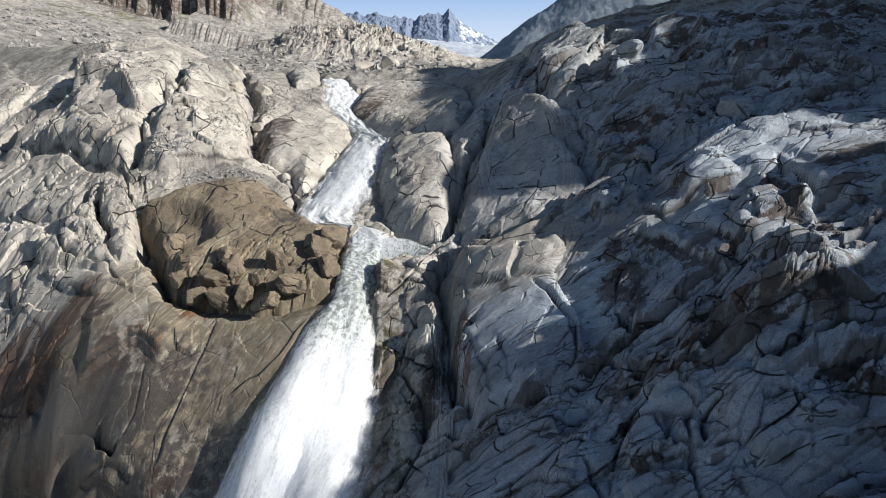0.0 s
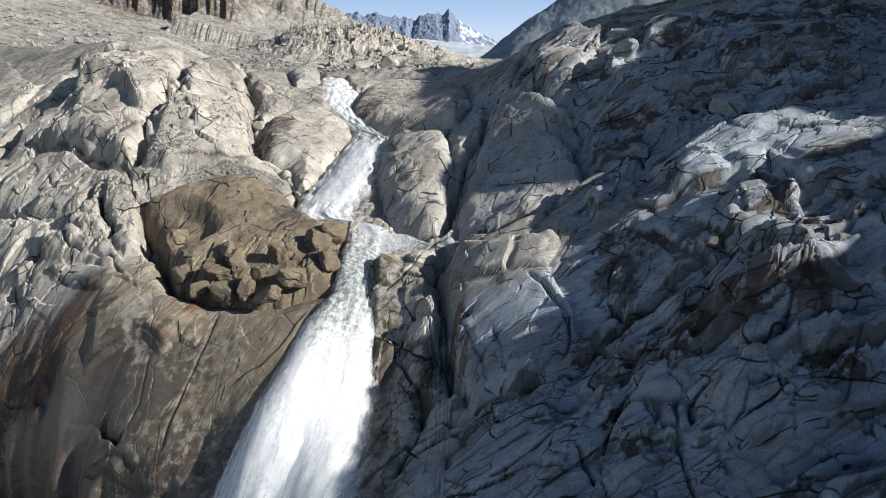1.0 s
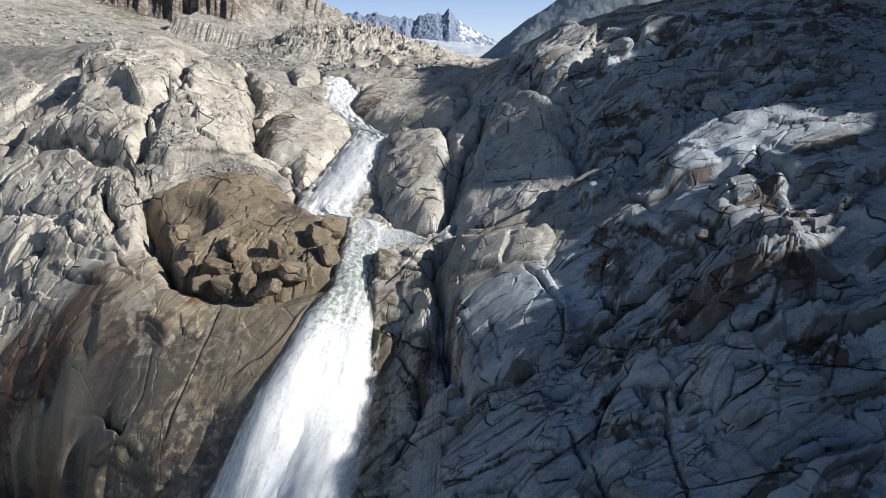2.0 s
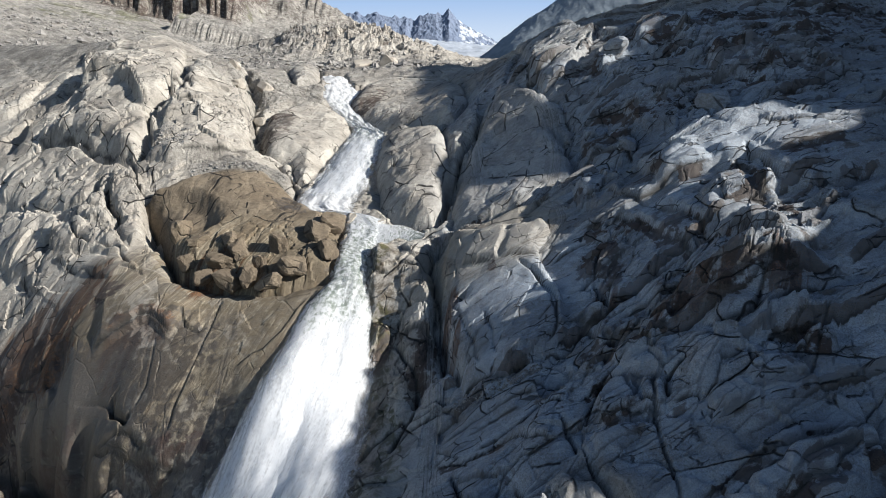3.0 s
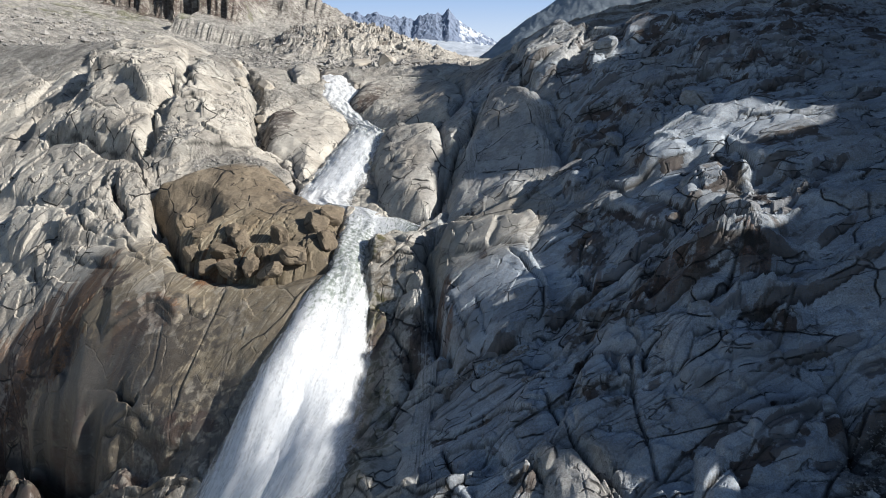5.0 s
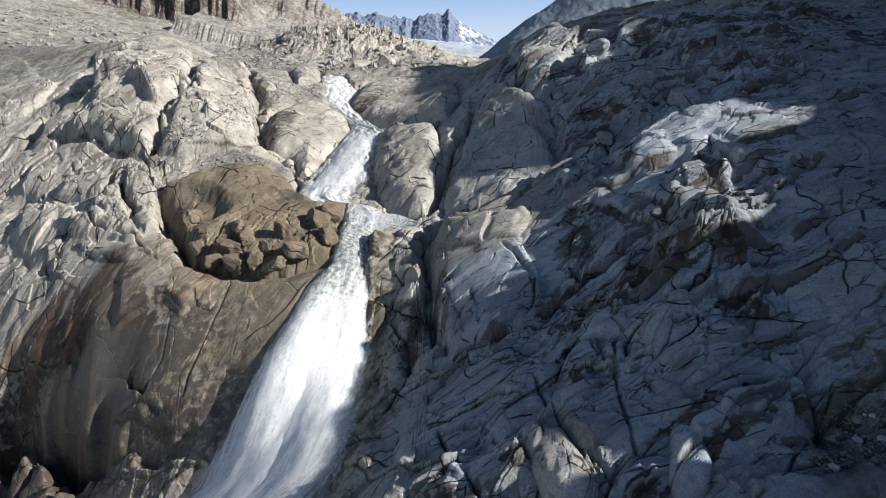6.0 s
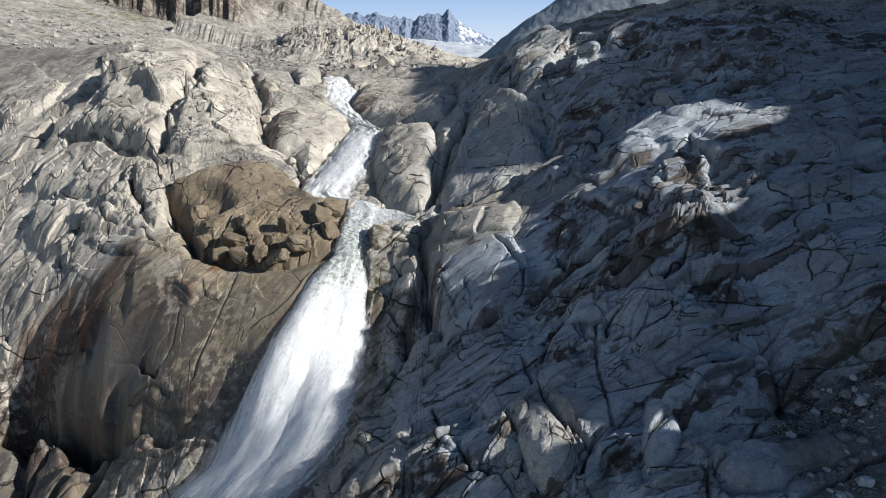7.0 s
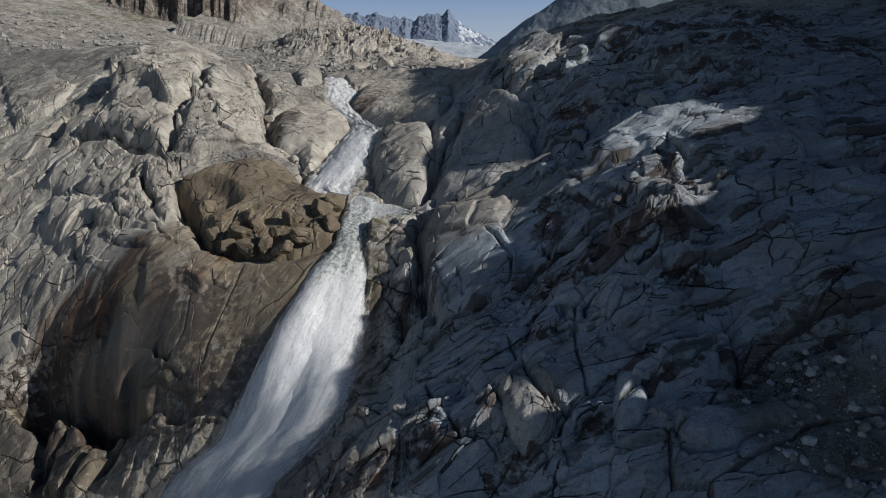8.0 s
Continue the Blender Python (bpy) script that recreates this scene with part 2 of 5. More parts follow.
slab(-59.6, 79.1, 53.3, 0.55, 1.17, 9.9)
slab(110.0, 80.0, 95.1, 0.07, 0.46, 15.6)
slab(-82.9, 82.7, 39.4, 0.56, 1.30, 11.1)
slab(-66.0, 86.0, 65.7, 0.49, 0.85, 6.0)
slab(-37.0, 86.8, 65.5, 0.31, 0.79, 9.5)
slab(-130.0, 90.0, 33.3, 0.25, 0.97, 16.1)
slab(19.6, 92.4, 81.7, 0.31, 0.32, 9.2)
slab(-20.3, 99.7, 73.2, 0.13, 0.39, 11.6)
slab(-92.0, 101.0, 60.5, 0.48, 0.92, 7.0)
slab(63.9, 101.6, 100.5, 0.17, 0.42, 10.0)
slab(40.8, 103.7, 93.2, 0.41, 0.56, 9.1)
slab(-79.0, 103.9, 70.4, 0.44, 0.86, 10.1)
slab(-60.2, 107.9, 75.6, 0.18, 0.67, 10.9)
slab(90.1, 109.2, 107.9, 0.05, 0.48, 13.4)
slab(130.0, 110.0, 110.0, 0.06, 0.43, 14.0)
slab(25.9, 112.9, 92.7, 0.46, 0.65, 8.4)
slab(5.1, 116.7, 86.9, 0.22, 0.49, 11.2)
slab(-140.0, 120.0, 59.8, 0.26, 0.76, 17.6)
slab(59.4, 122.0, 110.0, 0.22, 0.46, 10.6)
slab(127.8, 134.2, 119.9, 0.05, 0.41, 14.1)
slab(-49.3, 135.4, 88.1, -0.17, 0.29, 14.5)
slab(-88.3, 136.6, 88.9, 0.28, 0.73, 15.4)
slab(37.7, 140.6, 113.5, 0.27, 0.43, 13.4)
slab(-16.3, 146.3, 90.4, 0.18, 0.27, 15.0)
slab(-137.0, 159.5, 90.7, 0.30, 0.67, 20.5)
slab(110.0, 160.0, 128.9, 0.07, 0.36, 17.0)
slab(11.7, 168.2, 106.8, 0.50, 0.18, 14.7)
slab(-86.3, 173.7, 110.1, -0.01, 0.38, 17.2)
slab(-49.0, 174.9, 99.9, -0.21, 0.35, 15.3)
slab(80.0, 180.0, 131.9, 0.18, 0.21, 20.6)
slab(-16.1, 193.3, 103.7, 0.11, 0.29, 15.3)
slab(29.1, 195.4, 119.0, 0.39, 0.17, 14.7)
slab(-190.0, 200.0, 101.5, 0.24, 0.57, 27.5)
slab(-52.9, 209.1, 108.9, -0.07, 0.17, 17.3)
slab(10.0, 215.0, 115.1, 0.25, 0.22, 15.1)
slab(-164.6, 225.0, 121.3, 0.22, 0.56, 28.0)


def base_height(x, y):
    """The broad form of the hillside: neighbouring slabs run into each other."""
    top = np.full(x.shape, -1e9)
    for cx, cy, z, gx, gy, s in SLABS:
        top = np.maximum(top, -((x - cx) ** 2 + (y - cy) ** 2) / (2 * s * s))
    total, weight = np.zeros(x.shape), np.zeros(x.shape)
    for cx, cy, z, gx, gy, s in SLABS:
        dx, dy = x - cx, y - cy
        w = np.exp(-(dx ** 2 + dy ** 2) / (2 * s * s) - top)
        total += w * (z + gx * np.clip(dx, -60, 60) + gy * np.clip(dy, -60, 60))
        weight += w
    return total / weight


def lattice(ix, iy, seed):
    """Random numbers from 0 to 1 on a grid of whole numbers."""
    h = (ix.astype(np.int64) * 374761393 + iy.astype(np.int64) * 668265263 + seed * 974711) & 0x7FFFFFFF
    h = ((h ^ (h >> 13)) * 1274126177) & 0x7FFFFFFF
    h = ((h ^ (h >> 16)) * 2246822519) & 0x7FFFFFFF
    return ((h ^ (h >> 15)) & 0xFFFFFF) / float(0xFFFFFF)


def smooth_noise(x, y, seed):
    """Noise from -1 to 1."""
    ix, iy = np.floor(x), np.floor(y)
    fx, fy = x - ix, y - iy
    fx, fy = fx * fx * fx * (fx * (fx * 6 - 15) + 10), fy * fy * fy * (fy * (fy * 6 - 15) + 10)
    a = lattice(ix, iy, seed) * (1 - fx) + lattice(ix + 1, iy, seed) * fx
    b = lattice(ix, iy + 1, seed) * (1 - fx) + lattice(ix + 1, iy + 1, seed) * fx
    return 2 * (a * (1 - fy) + b * fy) - 1


def fractal(x, y, seed, octaves=4, gain=0.5):
    total, amp = np.zeros(x.shape), 1.0
    for k in range(octaves):
        total += amp * smooth_noise(x, y, seed + 17 * k)
        x, y = 1.63 * x + 1.21 * y + 5.3, 1.63 * y - 1.21 * x - 2.7
        amp *= gain
    return total


def blocks(x, y, seed, tilt=0.6):
    """Broken blocks: each cell has a level and a tilt of its own. Returns the level and how far from the nearest joint."""
    ix, iy = np.floor(x), np.floor(y)
    near, second = np.full(x.shape, 9.0), np.full(x.shape, 9.0)
    level = np.zeros(x.shape)
    for jx in (-1, 0, 1):
        for jy in (-1, 0, 1):
            kx, ky = ix + jx, iy + jy
            dx = x - kx - 0.1 - 0.8 * lattice(kx, ky, seed)
            dy = y - ky - 0.1 - 0.8 * lattice(kx, ky, seed + 1)
            d = np.sqrt(dx * dx + dy * dy)
            lv = lattice(kx, ky, seed + 2) - 0.5
            lv = lv + tilt * 2 * ((lattice(kx, ky, seed + 3) - 0.5) * dx + (lattice(kx, ky, seed + 4) - 0.5) * dy)
            closer = d < near
            second = np.where(closer, near, np.minimum(second, d))
            level = np.where(closer, lv, level)
            near = np.where(closer, d, near)
    return level, second - near


def facets(x, y, seed, tilt):
    """Chiselled rock: at every place the highest of the tilted planes round about."""
    ix, iy = np.floor(x), np.floor(y)
    top = np.full(x.shape, -9.0)
    for jx in (-1, 0, 1):
        for jy in (-1, 0, 1):
            kx, ky = ix + jx, iy + jy
            dx, dy = x - kx - lattice(kx, ky, seed), y - ky - lattice(kx, ky, seed + 1)
            fall = np.maximum(0, dx * dx + dy * dy - 0.5)
            top = np.maximum(top, 0.5 * lattice(kx, ky, seed + 2) + tilt * ((lattice(kx, ky, seed + 3) - 0.5) * dx + (lattice(kx, ky, seed + 4) - 0.5) * dy) - 1.2 * fall)
    return top


def step(a, b, v):
    t = np.clip((v - a) / (b - a), 0, 1)
    return t * t * (3 - 2 * t)


def patch(x, y, cx, cy, rx, ry, turn=0.0):
    """1 in the middle of an oval zone, falling to 0 at its rim."""
    out = np.zeros(x.shape)
    reach = 1.2 * max(rx, ry)
    idx = np.nonzero((np.abs(x - cx) < reach) & (np.abs(y - cy) < reach))
    if len(idx[0]):
        c, s = math.cos(radians(turn)), math.sin(radians(turn))
        px, py = x[idx] - cx, y[idx] - cy
        out[idx] = step(1.15, 0.6, np.hypot((px * c + py * s) / rx, (py * c - px * s) / ry))
    return out


def along(x, y, line):
    """Signed distance to a line in the plan (positive on its left) and the share of its length at the nearest place."""
    best, side, share = np.full(x.shape, 1e9), np.zeros(x.shape), np.zeros(x.shape)
    lengths = [math.dist(a, b) for a, b in zip(line, line[1:])]
    total, run = sum(lengths), 0.0
    for (ax, ay), (bx, by), n in zip(line, line[1:], lengths):
        ux, uy = (bx - ax) / n, (by - ay) / n
        t = np.clip((x - ax) * ux + (y - ay) * uy, 0, n)
        d = np.hypot(x - ax - t * ux, y - ay - t * uy)
        closer = d < best
        best = np.where(closer, d, best)
        side = np.where(closer, np.sign(ux * (y - ay) - uy * (x - ax)), side)
        share = np.where(closer, (run + t) / total, share)
        run += n
    return best, side, share


CLEFTS = []


def cleft(line, width, depth, lift=0.0, reach=4.0, face=0.6):
    """A joint or gully along a line, and the ledge on its left that stands up by lift, with a riser as wide as face."""
    CLEFTS.append((line, width, depth, lift, reach, face))


# drop beside the upper rock
cleft([(-118.6, 198.0), (-115.6, 172.8), (-114.8, 162.6), (-120.4, 159.9), (-122.3, 152.4), (-121.9, 147.4)], 4.5, 7.0, 3, 12, 1.5)
# deep gully between the upper rocks
cleft([(-80.4, 175.8), (-78.2, 164.2), (-78.2, 156.8), (-75.5, 148.6), (-76.5, 142.6), (-75.6, 137.1), (-73.6, 130.4), (-73.3, 124.8)], 1.8, 4.6, 2.6, 9, 0.8)
# brow of the upper rock
cleft([(-109.5, 161.1), (-103.7, 161.9), (-93.8, 159.9), (-84.0, 148.7), (-79.3, 142.5)], 0.5, 0.6, 3.6, 12, 2.5)
cleft([(-109.9, 169.4), (-99.9, 162.7), (-92.6, 158.6)], 0.3, 0.7)
cleft([(-103.3, 152.3), (-96.7, 146.3), (-89.7, 141.8), (-82.4, 137.3)], 0.3, 0.6)
cleft([(-124.9, 200.0), (-108.4, 184.7), (-100.9, 181.3)], 0.35, 0.7)
# level ledge
cleft([(-114.9, 147.9), (-109.4, 143.3), (-101.3, 140.3), (-94.2, 136.1), (-86.0, 130.7), (-78.9, 126.7), (-74.9, 124.5)], 0.9, 2.0, 2.8, 8, 1.0)
cleft([(-99.1, 126.8), (-99.2, 130.6), (-92.8, 124.8)], 0.4, 0.9)
cleft([(-100.1, 127.2), (-93.5, 124.8), (-91.3, 122.4)], 0.4, 0.9, 0.8, 4, 0.6)
cleft([(-103.2, 124.0), (-98.8, 119.6), (-95.9, 117.1)], 0.6, 1.2)
# slanting ledge
cleft([(-79.0, 119.4), (-80.9, 113.3), (-84.5, 111.6), (-87.0, 108.2), (-86.0, 104.3)], 1.4, 3.2, 1.6, 6, 0.6)
cleft([(-77.2, 116.1), (-73.1, 110.6), (-69.9, 107.3), (-66.9, 102.8)], 0.9, 2.8)
cleft([(-65.6, 101.1), (-74.2, 106.1), (-81.9, 108.3)], 0.3, 0.5, 1.0, 3, 0.5)
cleft([(-80.9, 107.7), (-77.2, 104.1), (-72.9, 101.4)], 0.5, 1.3)
cleft([(-71.5, 101.0), (-65.1, 98.0), (-59.6, 92.7)], 0.35, 0.8)
cleft([(-61.8, 92.8), (-55.6, 90.1)], 0.3, 0.7)
cleft([(-81.1, 101.6), (-76.5, 98.2), (-67.2, 93.4), (-61.9, 93.2)], 0.35, 0.7, 0.5, 4, 0.6)
cleft([(-90.4, 102.1), (-84.7, 98.2), (-83.9, 100.0)], 0.8, 1.5, 1.0, 5, 0.6)
cleft([(-76.3, 126.0), (-72.4, 120.4), (-69.3, 115.4), (-66.4, 112.6)], 0.7, 1.8)
# seam round the knob
cleft([(-66.5, 111.7), (-62.8, 106.9), (-59.6, 102.4), (-54.9, 97.7), (-52.1, 93.3), (-49.3, 90.2), (-43.8, 87.5)], 1.8, 3.0)
cleft([(-75.9, 151.0), (-72.4, 153.1), (-68.8, 148.7)], 0.8, 1.5, 1.0, 4, 0.6)
cleft([(-70.9, 142.4), (-68.0, 144.2), (-63.7, 139.3), (-67.3, 136.2)], 0.6, 1.2, 1.0, 4, 0.6)
cleft([(-73.6, 134.1), (-69.2, 136.5), (-63.5, 138.2), (-61.2, 134.4)], 0.6, 0.9, 2.2, 7, 1.2)
cleft([(-70.4, 170.5), (-64.1, 166.7), (-57.2, 155.5), (-51.8, 144.1)], 0.35, 0.8)
cleft([(-76.4, 174.8), (-69.8, 178.3), (-63.7, 173.2)], 0.35, 0.8, 0.5, 4, 0.6)
cleft([(-63.3, 122.9), (-56.5, 125.5), (-49.9, 129.0), (-45.1, 128.5)], 0.5, 0.8, 1.2, 6, 0.8)
# gully beside the boulders
cleft([(-81.5, 227.5), (-62.0, 175.7), (-56.2, 161.4), (-52.4, 147.9), (-46.2, 131.0)], 2.4, 3.6)
cleft([(-46.2, 131.0), (-41.1, 131.4), (-35.7, 123.3), (-32.3, 115.0)], 1.0, 1.6)
# seam beside the polished nose
cleft([(1.6, 95.1), (-0.6, 89.5), (-1.3, 85.3), (0.4, 78.7), (1.0, 73.6), (1.7, 68.9), (4.0, 64.0)], 1.2, 2.6)
cleft([(4.2, 79.3), (7.0, 77.8), (8.9, 77.7), (10.6, 77.2)], 0.7, 1.4, 1.3, 4, 0.6)
cleft([(10.6, 77.2), (14.3, 76.4), (17.3, 76.4), (19.2, 77.8)], 0.4, 0.9, 0.6, 4, 0.6)
cleft([(13.4, 75.9), (15.6, 73.7), (16.7, 70.7), (17.8, 67.8), (17.8, 65.8)], 0.45, 1.0)
cleft([(14.9, 74.5), (16.5, 72.1), (18.4, 67.6), (17.9, 63.9), (15.9, 61.8)], 0.4, 0.9)
cleft([(15.3, 64.6), (17.4, 66.5)], 0.3, 0.6)
cleft([(2.7, 74.3), (4.3, 70.5), (6.1, 66.7), (7.0, 62.9)], 0.3, 0.6)
cleft([(7.6, 70.2), (8.8, 66.6), (9.1, 62.6)], 0.3, 0.6)
# pothole
cleft([(4.3, 74.8), (4.9, 73.7)], 0.8, 2.2)
# hollow
cleft([(11.7, 81.7), (12.7, 82.8)], 0.8, 1.0)
cleft([(-7.2, 92.1), (-4.8, 88.4), (-0.6, 85.7)], 0.4, 0.8, 0.5, 3, 0.6)
cleft([(-7.8, 87.4), (-2.3, 85.0)], 0.4, 0.8, 0.6, 3, 0.6)
cleft([(-13.5, 93.6), (-11.7, 89.1), (-10.9, 85.8), (-8.1, 84.6)], 0.6, 1.2, 0.6, 3, 0.6)
cleft([(-3.6, 80.6), (-5.8, 77.4), (-7.0, 75.4)], 0.5, 1.1)
cleft([(-6.4, 74.9), (-3.4, 74.5), (0.7, 73.3)], 0.5, 1.2, 0.7, 3, 0.6)
cleft([(0.1, 78.8), (-0.4, 75.8), (0.5, 73.0), (1.3, 69.2), (2.7, 66.8)], 0.5, 1.4)
cleft([(-2.4, 69.9), (-0.8, 71.5), (-0.2, 72.7)], 0.45, 1.2)
cleft([(-7.0, 74.7), (-4.6, 71.1), (-3.2, 67.7), (-2.5, 63.6)], 0.7, 1.6)
cleft([(2.7, 66.8), (0.5, 65.7), (-1.9, 64.6)], 0.5, 1.2, 0.8, 3, 0.6)
cleft([(-3.2, 67.5), (-2.5, 63.8)], 1.2, 2.0)
# fissure
cleft([(-6.2, 57.9), (-4.1, 61.9), (-2.7, 64.1)], 0.5, 1.5)
cleft([(-6.0, 57.8), (-3.7, 60.8), (0.4, 61.4), (3.4, 60.1)], 0.35, 0.8)
cleft([(-11.9, 72.6), (-8.3, 74.4), (-7.0, 75.5)], 0.6, 1.2, 1.0, 4, 0.6)
# gutter at the foot of the nose
cleft([(-3.0, 63.9), (3.5, 62.2), (10.7, 60.5), (15.8, 61.1), (20.4, 62.9), (25.9, 64.9), (33.0, 65.3), (37.7, 65.6), (40.2, 66.8)], 0.9, 1.3)
cleft([(13.8, 56.2), (15.6, 57.1), (18.6, 57.7)], 1.2, 1.3)
# gravelly gutter
cleft([(17.7, 92.4), (8.9, 94.2), (1.6, 95.3)], 0.9, 1.4, 0.8, 5, 0.6)
# gutter above the long slab
cleft([(76.2, 94.3), (61.7, 93.3), (52.1, 91.2), (45.9, 91.5), (40.3, 91.3), (34.1, 94.9), (28.5, 95.7), (23.6, 96.9), (17.7, 92.4)], 1.2, 1.8, 1.8, 9, 0.6)
cleft([(45.0, 76.0), (47.4, 76.7), (48.1, 74.4), (48.1, 71.4), (47.2, 68.8), (48.2, 67.9)], 0.4, 0.5, 1.4, 5, 1.0)
cleft([(49.5, 79.3), (49.7, 75.1), (50.4, 69.8)], 0.45, 1.3)
cleft([(40.3, 71.5), (43.1, 69.6), (46.0, 69.3)], 0.5, 0.7, 0.9, 4, 1.0)
cleft([(53.7, 84.2), (57.1, 82.5), (62.8, 80.9), (67.4, 81.9)], 0.35, 0.7, 0.6, 4, 0.6)
cleft([(51.9, 74.8), (58.4, 76.5), (63.6, 76.5)], 0.4, 0.5, 0.9, 6, 1.2)
cleft([(22.3, 86.2), (25.6, 88.5), (27.1, 83.8)], 0.8, 1.2, 0.8, 3, 0.6)
cleft([(23.0, 78.1), (27.0, 77.2), (29.3, 76.9), (32.2, 73.5), (34.2, 68.8), (37.4, 64.7)], 0.6, 1.4, 1.2, 4, 0.6)
cleft([(29.0, 84.3), (31.5, 78.8), (33.4, 77.4), (36.6, 77.5), (40.0, 78.1), (44.2, 78.2)], 0.5, 1.2, 1.0, 4, 0.6)
cleft([(34.1, 74.9), (37.2, 71.0), (38.3, 67.1), (38.8, 63.2)], 0.6, 1.4, 1.0, 4, 0.6)
cleft([(39.5, 63.6), (41.3, 59.7), (42.9, 56.9), (43.4, 54.8)], 0.6, 1.5, 1.2, 4, 0.6)
cleft([(46.9, 66.0), (50.3, 65.6), (53.5, 65.1), (54.9, 63.9)], 0.7, 1.4, 1.0, 4, 0.6)
cleft([(39.2, 64.4), (43.0, 65.3), (45.9, 65.4), (49.2, 67.4), (53.0, 67.8), (57.6, 67.9)], 0.5, 1.1, 0.8, 4, 0.6)
cleft([(30.0, 60.4), (33.1, 60.5), (36.4, 62.5), (38.3, 63.6)], 0.4, 0.9)
# rusty scarp
cleft([(28.9, 56.9), (31.7, 57.1), (33.4, 57.1), (35.3, 57.2), (36.8, 56.4), (39.0, 55.4), (41.4, 55.2), (43.4, 54.8)], 0.6, 0.8, 2.0, 7, 1.8)
cleft([(32.4, 53.3), (34.6, 52.2), (36.7, 51.8), (40.6, 52.6), (49.0, 55.0)], 0.6, 1.2, 0.8, 4, 0.6)
cleft([(22.8, 60.2), (25.3, 60.8), (29.3, 60.6), (32.2, 59.8)], 0.5, 1.1, 0.7, 4, 0.6)
cleft([(21.7, 68.8), (24.2, 69.4), (25.6, 72.0), (22.8, 72.9)], 0.6, 1.2)
cleft([(23.5, 68.5), (24.8, 66.3), (24.9, 64.8)], 0.9, 1.5)
cleft([(18.3, 74.9), (23.5, 76.0), (26.5, 75.4), (30.7, 73.8)], 0.4, 0.8, 0.6, 4, 0.6)
cleft([(21.9, 58.2), (25.5, 57.4), (26.8, 57.3), (29.3, 55.4)], 0.6, 1.3, 1.0, 4, 0.6)
cleft([(21.7, 56.3), (24.4, 56.0), (27.1, 55.0), (29.2, 53.9)], 0.45, 1.0, 0.8, 3, 0.6)
cleft([(20.0, 51.8), (21.7, 53.3), (24.0, 54.4), (26.9, 54.2), (29.2, 53.9)], 0.45, 1.0)
cleft([(17.8, 51.4), (20.3, 52.9), (22.2, 52.8), (24.6, 51.2), (27.2, 49.5)], 0.45, 1.0, 1.0, 3, 0.6)
cleft([(17.8, 48.1), (19.3, 50.4), (20.9, 52.5)], 0.4, 0.9)
cleft([(23.2, 51.6), (23.8, 49.8), (24.5, 47.5), (26.0, 46.1)], 0.4, 0.9)
cleft([(24.9, 50.4), (24.2, 49.2), (23.1, 47.7)], 0.35, 0.8)
cleft([(27.1, 49.3), (26.9, 47.3)], 0.35, 0.8)
cleft([(27.1, 49.3), (29.2, 49.9), (30.4, 49.6)], 0.4, 0.8)
cleft([(27.0, 46.5), (29.0, 46.6), (30.4, 46.2), (31.9, 46.8), (32.8, 48.2), (34.8, 48.4), (36.1, 48.4)], 0.5, 1.1, 0.5, 3, 0.6)
cleft([(19.0, 47.5), (21.6, 47.5), (24.2, 46.7), (26.2, 45.9)], 0.6, 1.3, 1.5, 4, 0.6)
cleft([(32.1, 46.6), (33.6, 46.5), (35.7, 47.0), (36.8, 47.1)], 0.4, 0.8)
cleft([(36.0, 48.5), (35.8, 47.1)], 0.45, 0.9)
cleft([(34.8, 44.7), (37.1, 44.8), (41.6, 45.6)], 0.5, 1.2, 1.0, 3, 0.6)
cleft([(30.6, 43.4), (33.3, 43.5), (35.0, 44.3)], 0.45, 0.9, 0.6, 3, 0.6)
cleft([(30.1, 44.5), (31.9, 43.6), (33.4, 43.8)], 0.5, 1.0, 0.6, 3, 0.6)
cleft([(36.7, 48.4), (39.5, 49.4), (42.0, 49.8), (45.1, 50.8)], 0.5, 1.1, 0.9, 3, 0.6)
cleft([(39.6, 47.4), (42.4, 48.3), (45.2, 48.9)], 0.5, 1.1, 0.8, 3, 0.6)
cleft([(5.6, 52.3), (8.8, 52.1), (11.4, 52.2), (13.6, 53.8), (16.0, 53.2), (17.5, 51.5)], 0.45, 1.0, 0.7, 4, 0.6)
cleft([(4.5, 55.2), (7.9, 55.4), (11.2, 55.1)], 0.3, 0.6, 0.4, 4, 0.6)
cleft([(1.1, 56.1), (5.4, 57.2), (10.1, 56.7), (13.8, 56.2)], 0.35, 0.7, 0.5, 4, 0.6)
# dark overhang
cleft([(48.2, 130.7), (54.4, 133.5), (60.3, 131.8), (60.4, 125.5)], 0.8, 1.0, 2.4, 8, 2.4)
# dark overhang
cleft([(58.4, 113.2), (64.1, 115.6), (67.2, 113.0), (70.3, 114.0)], 0.8, 1.0, 2.2, 8, 2.2)
cleft([(65.3, 136.3), (71.4, 133.7), (75.0, 134.4)], 0.8, 1.0, 2.0, 8, 2.0)
cleft([(35.9, 128.0), (37.9, 123.2), (41.0, 120.3), (45.9, 119.9)], 0.7, 1.6, 1.6, 6, 1.0)
cleft([(53.3, 125.3), (56.9, 122.1)], 0.6, 1.0, 1.2, 5, 1.0)
cleft([(32.6, 113.1), (36.7, 111.9), (41.4, 108.9), (48.8, 105.0)], 0.6, 1.2, 1.6, 5, 1.2)
cleft([(52.4, 105.6), (52.4, 99.7), (54.0, 98.4), (57.5, 102.4)], 0.6, 1.4)
cleft([(68.7, 113.5), (69.5, 110.8), (75.6, 111.9), (79.7, 109.6), (81.3, 102.1)], 0.6, 1.2, 1.6, 6, 1.4)
cleft([(62.7, 96.3), (68.3, 99.5), (72.9, 95.7), (75.4, 93.6)], 0.45, 1.0, 0.8, 4, 0.6)
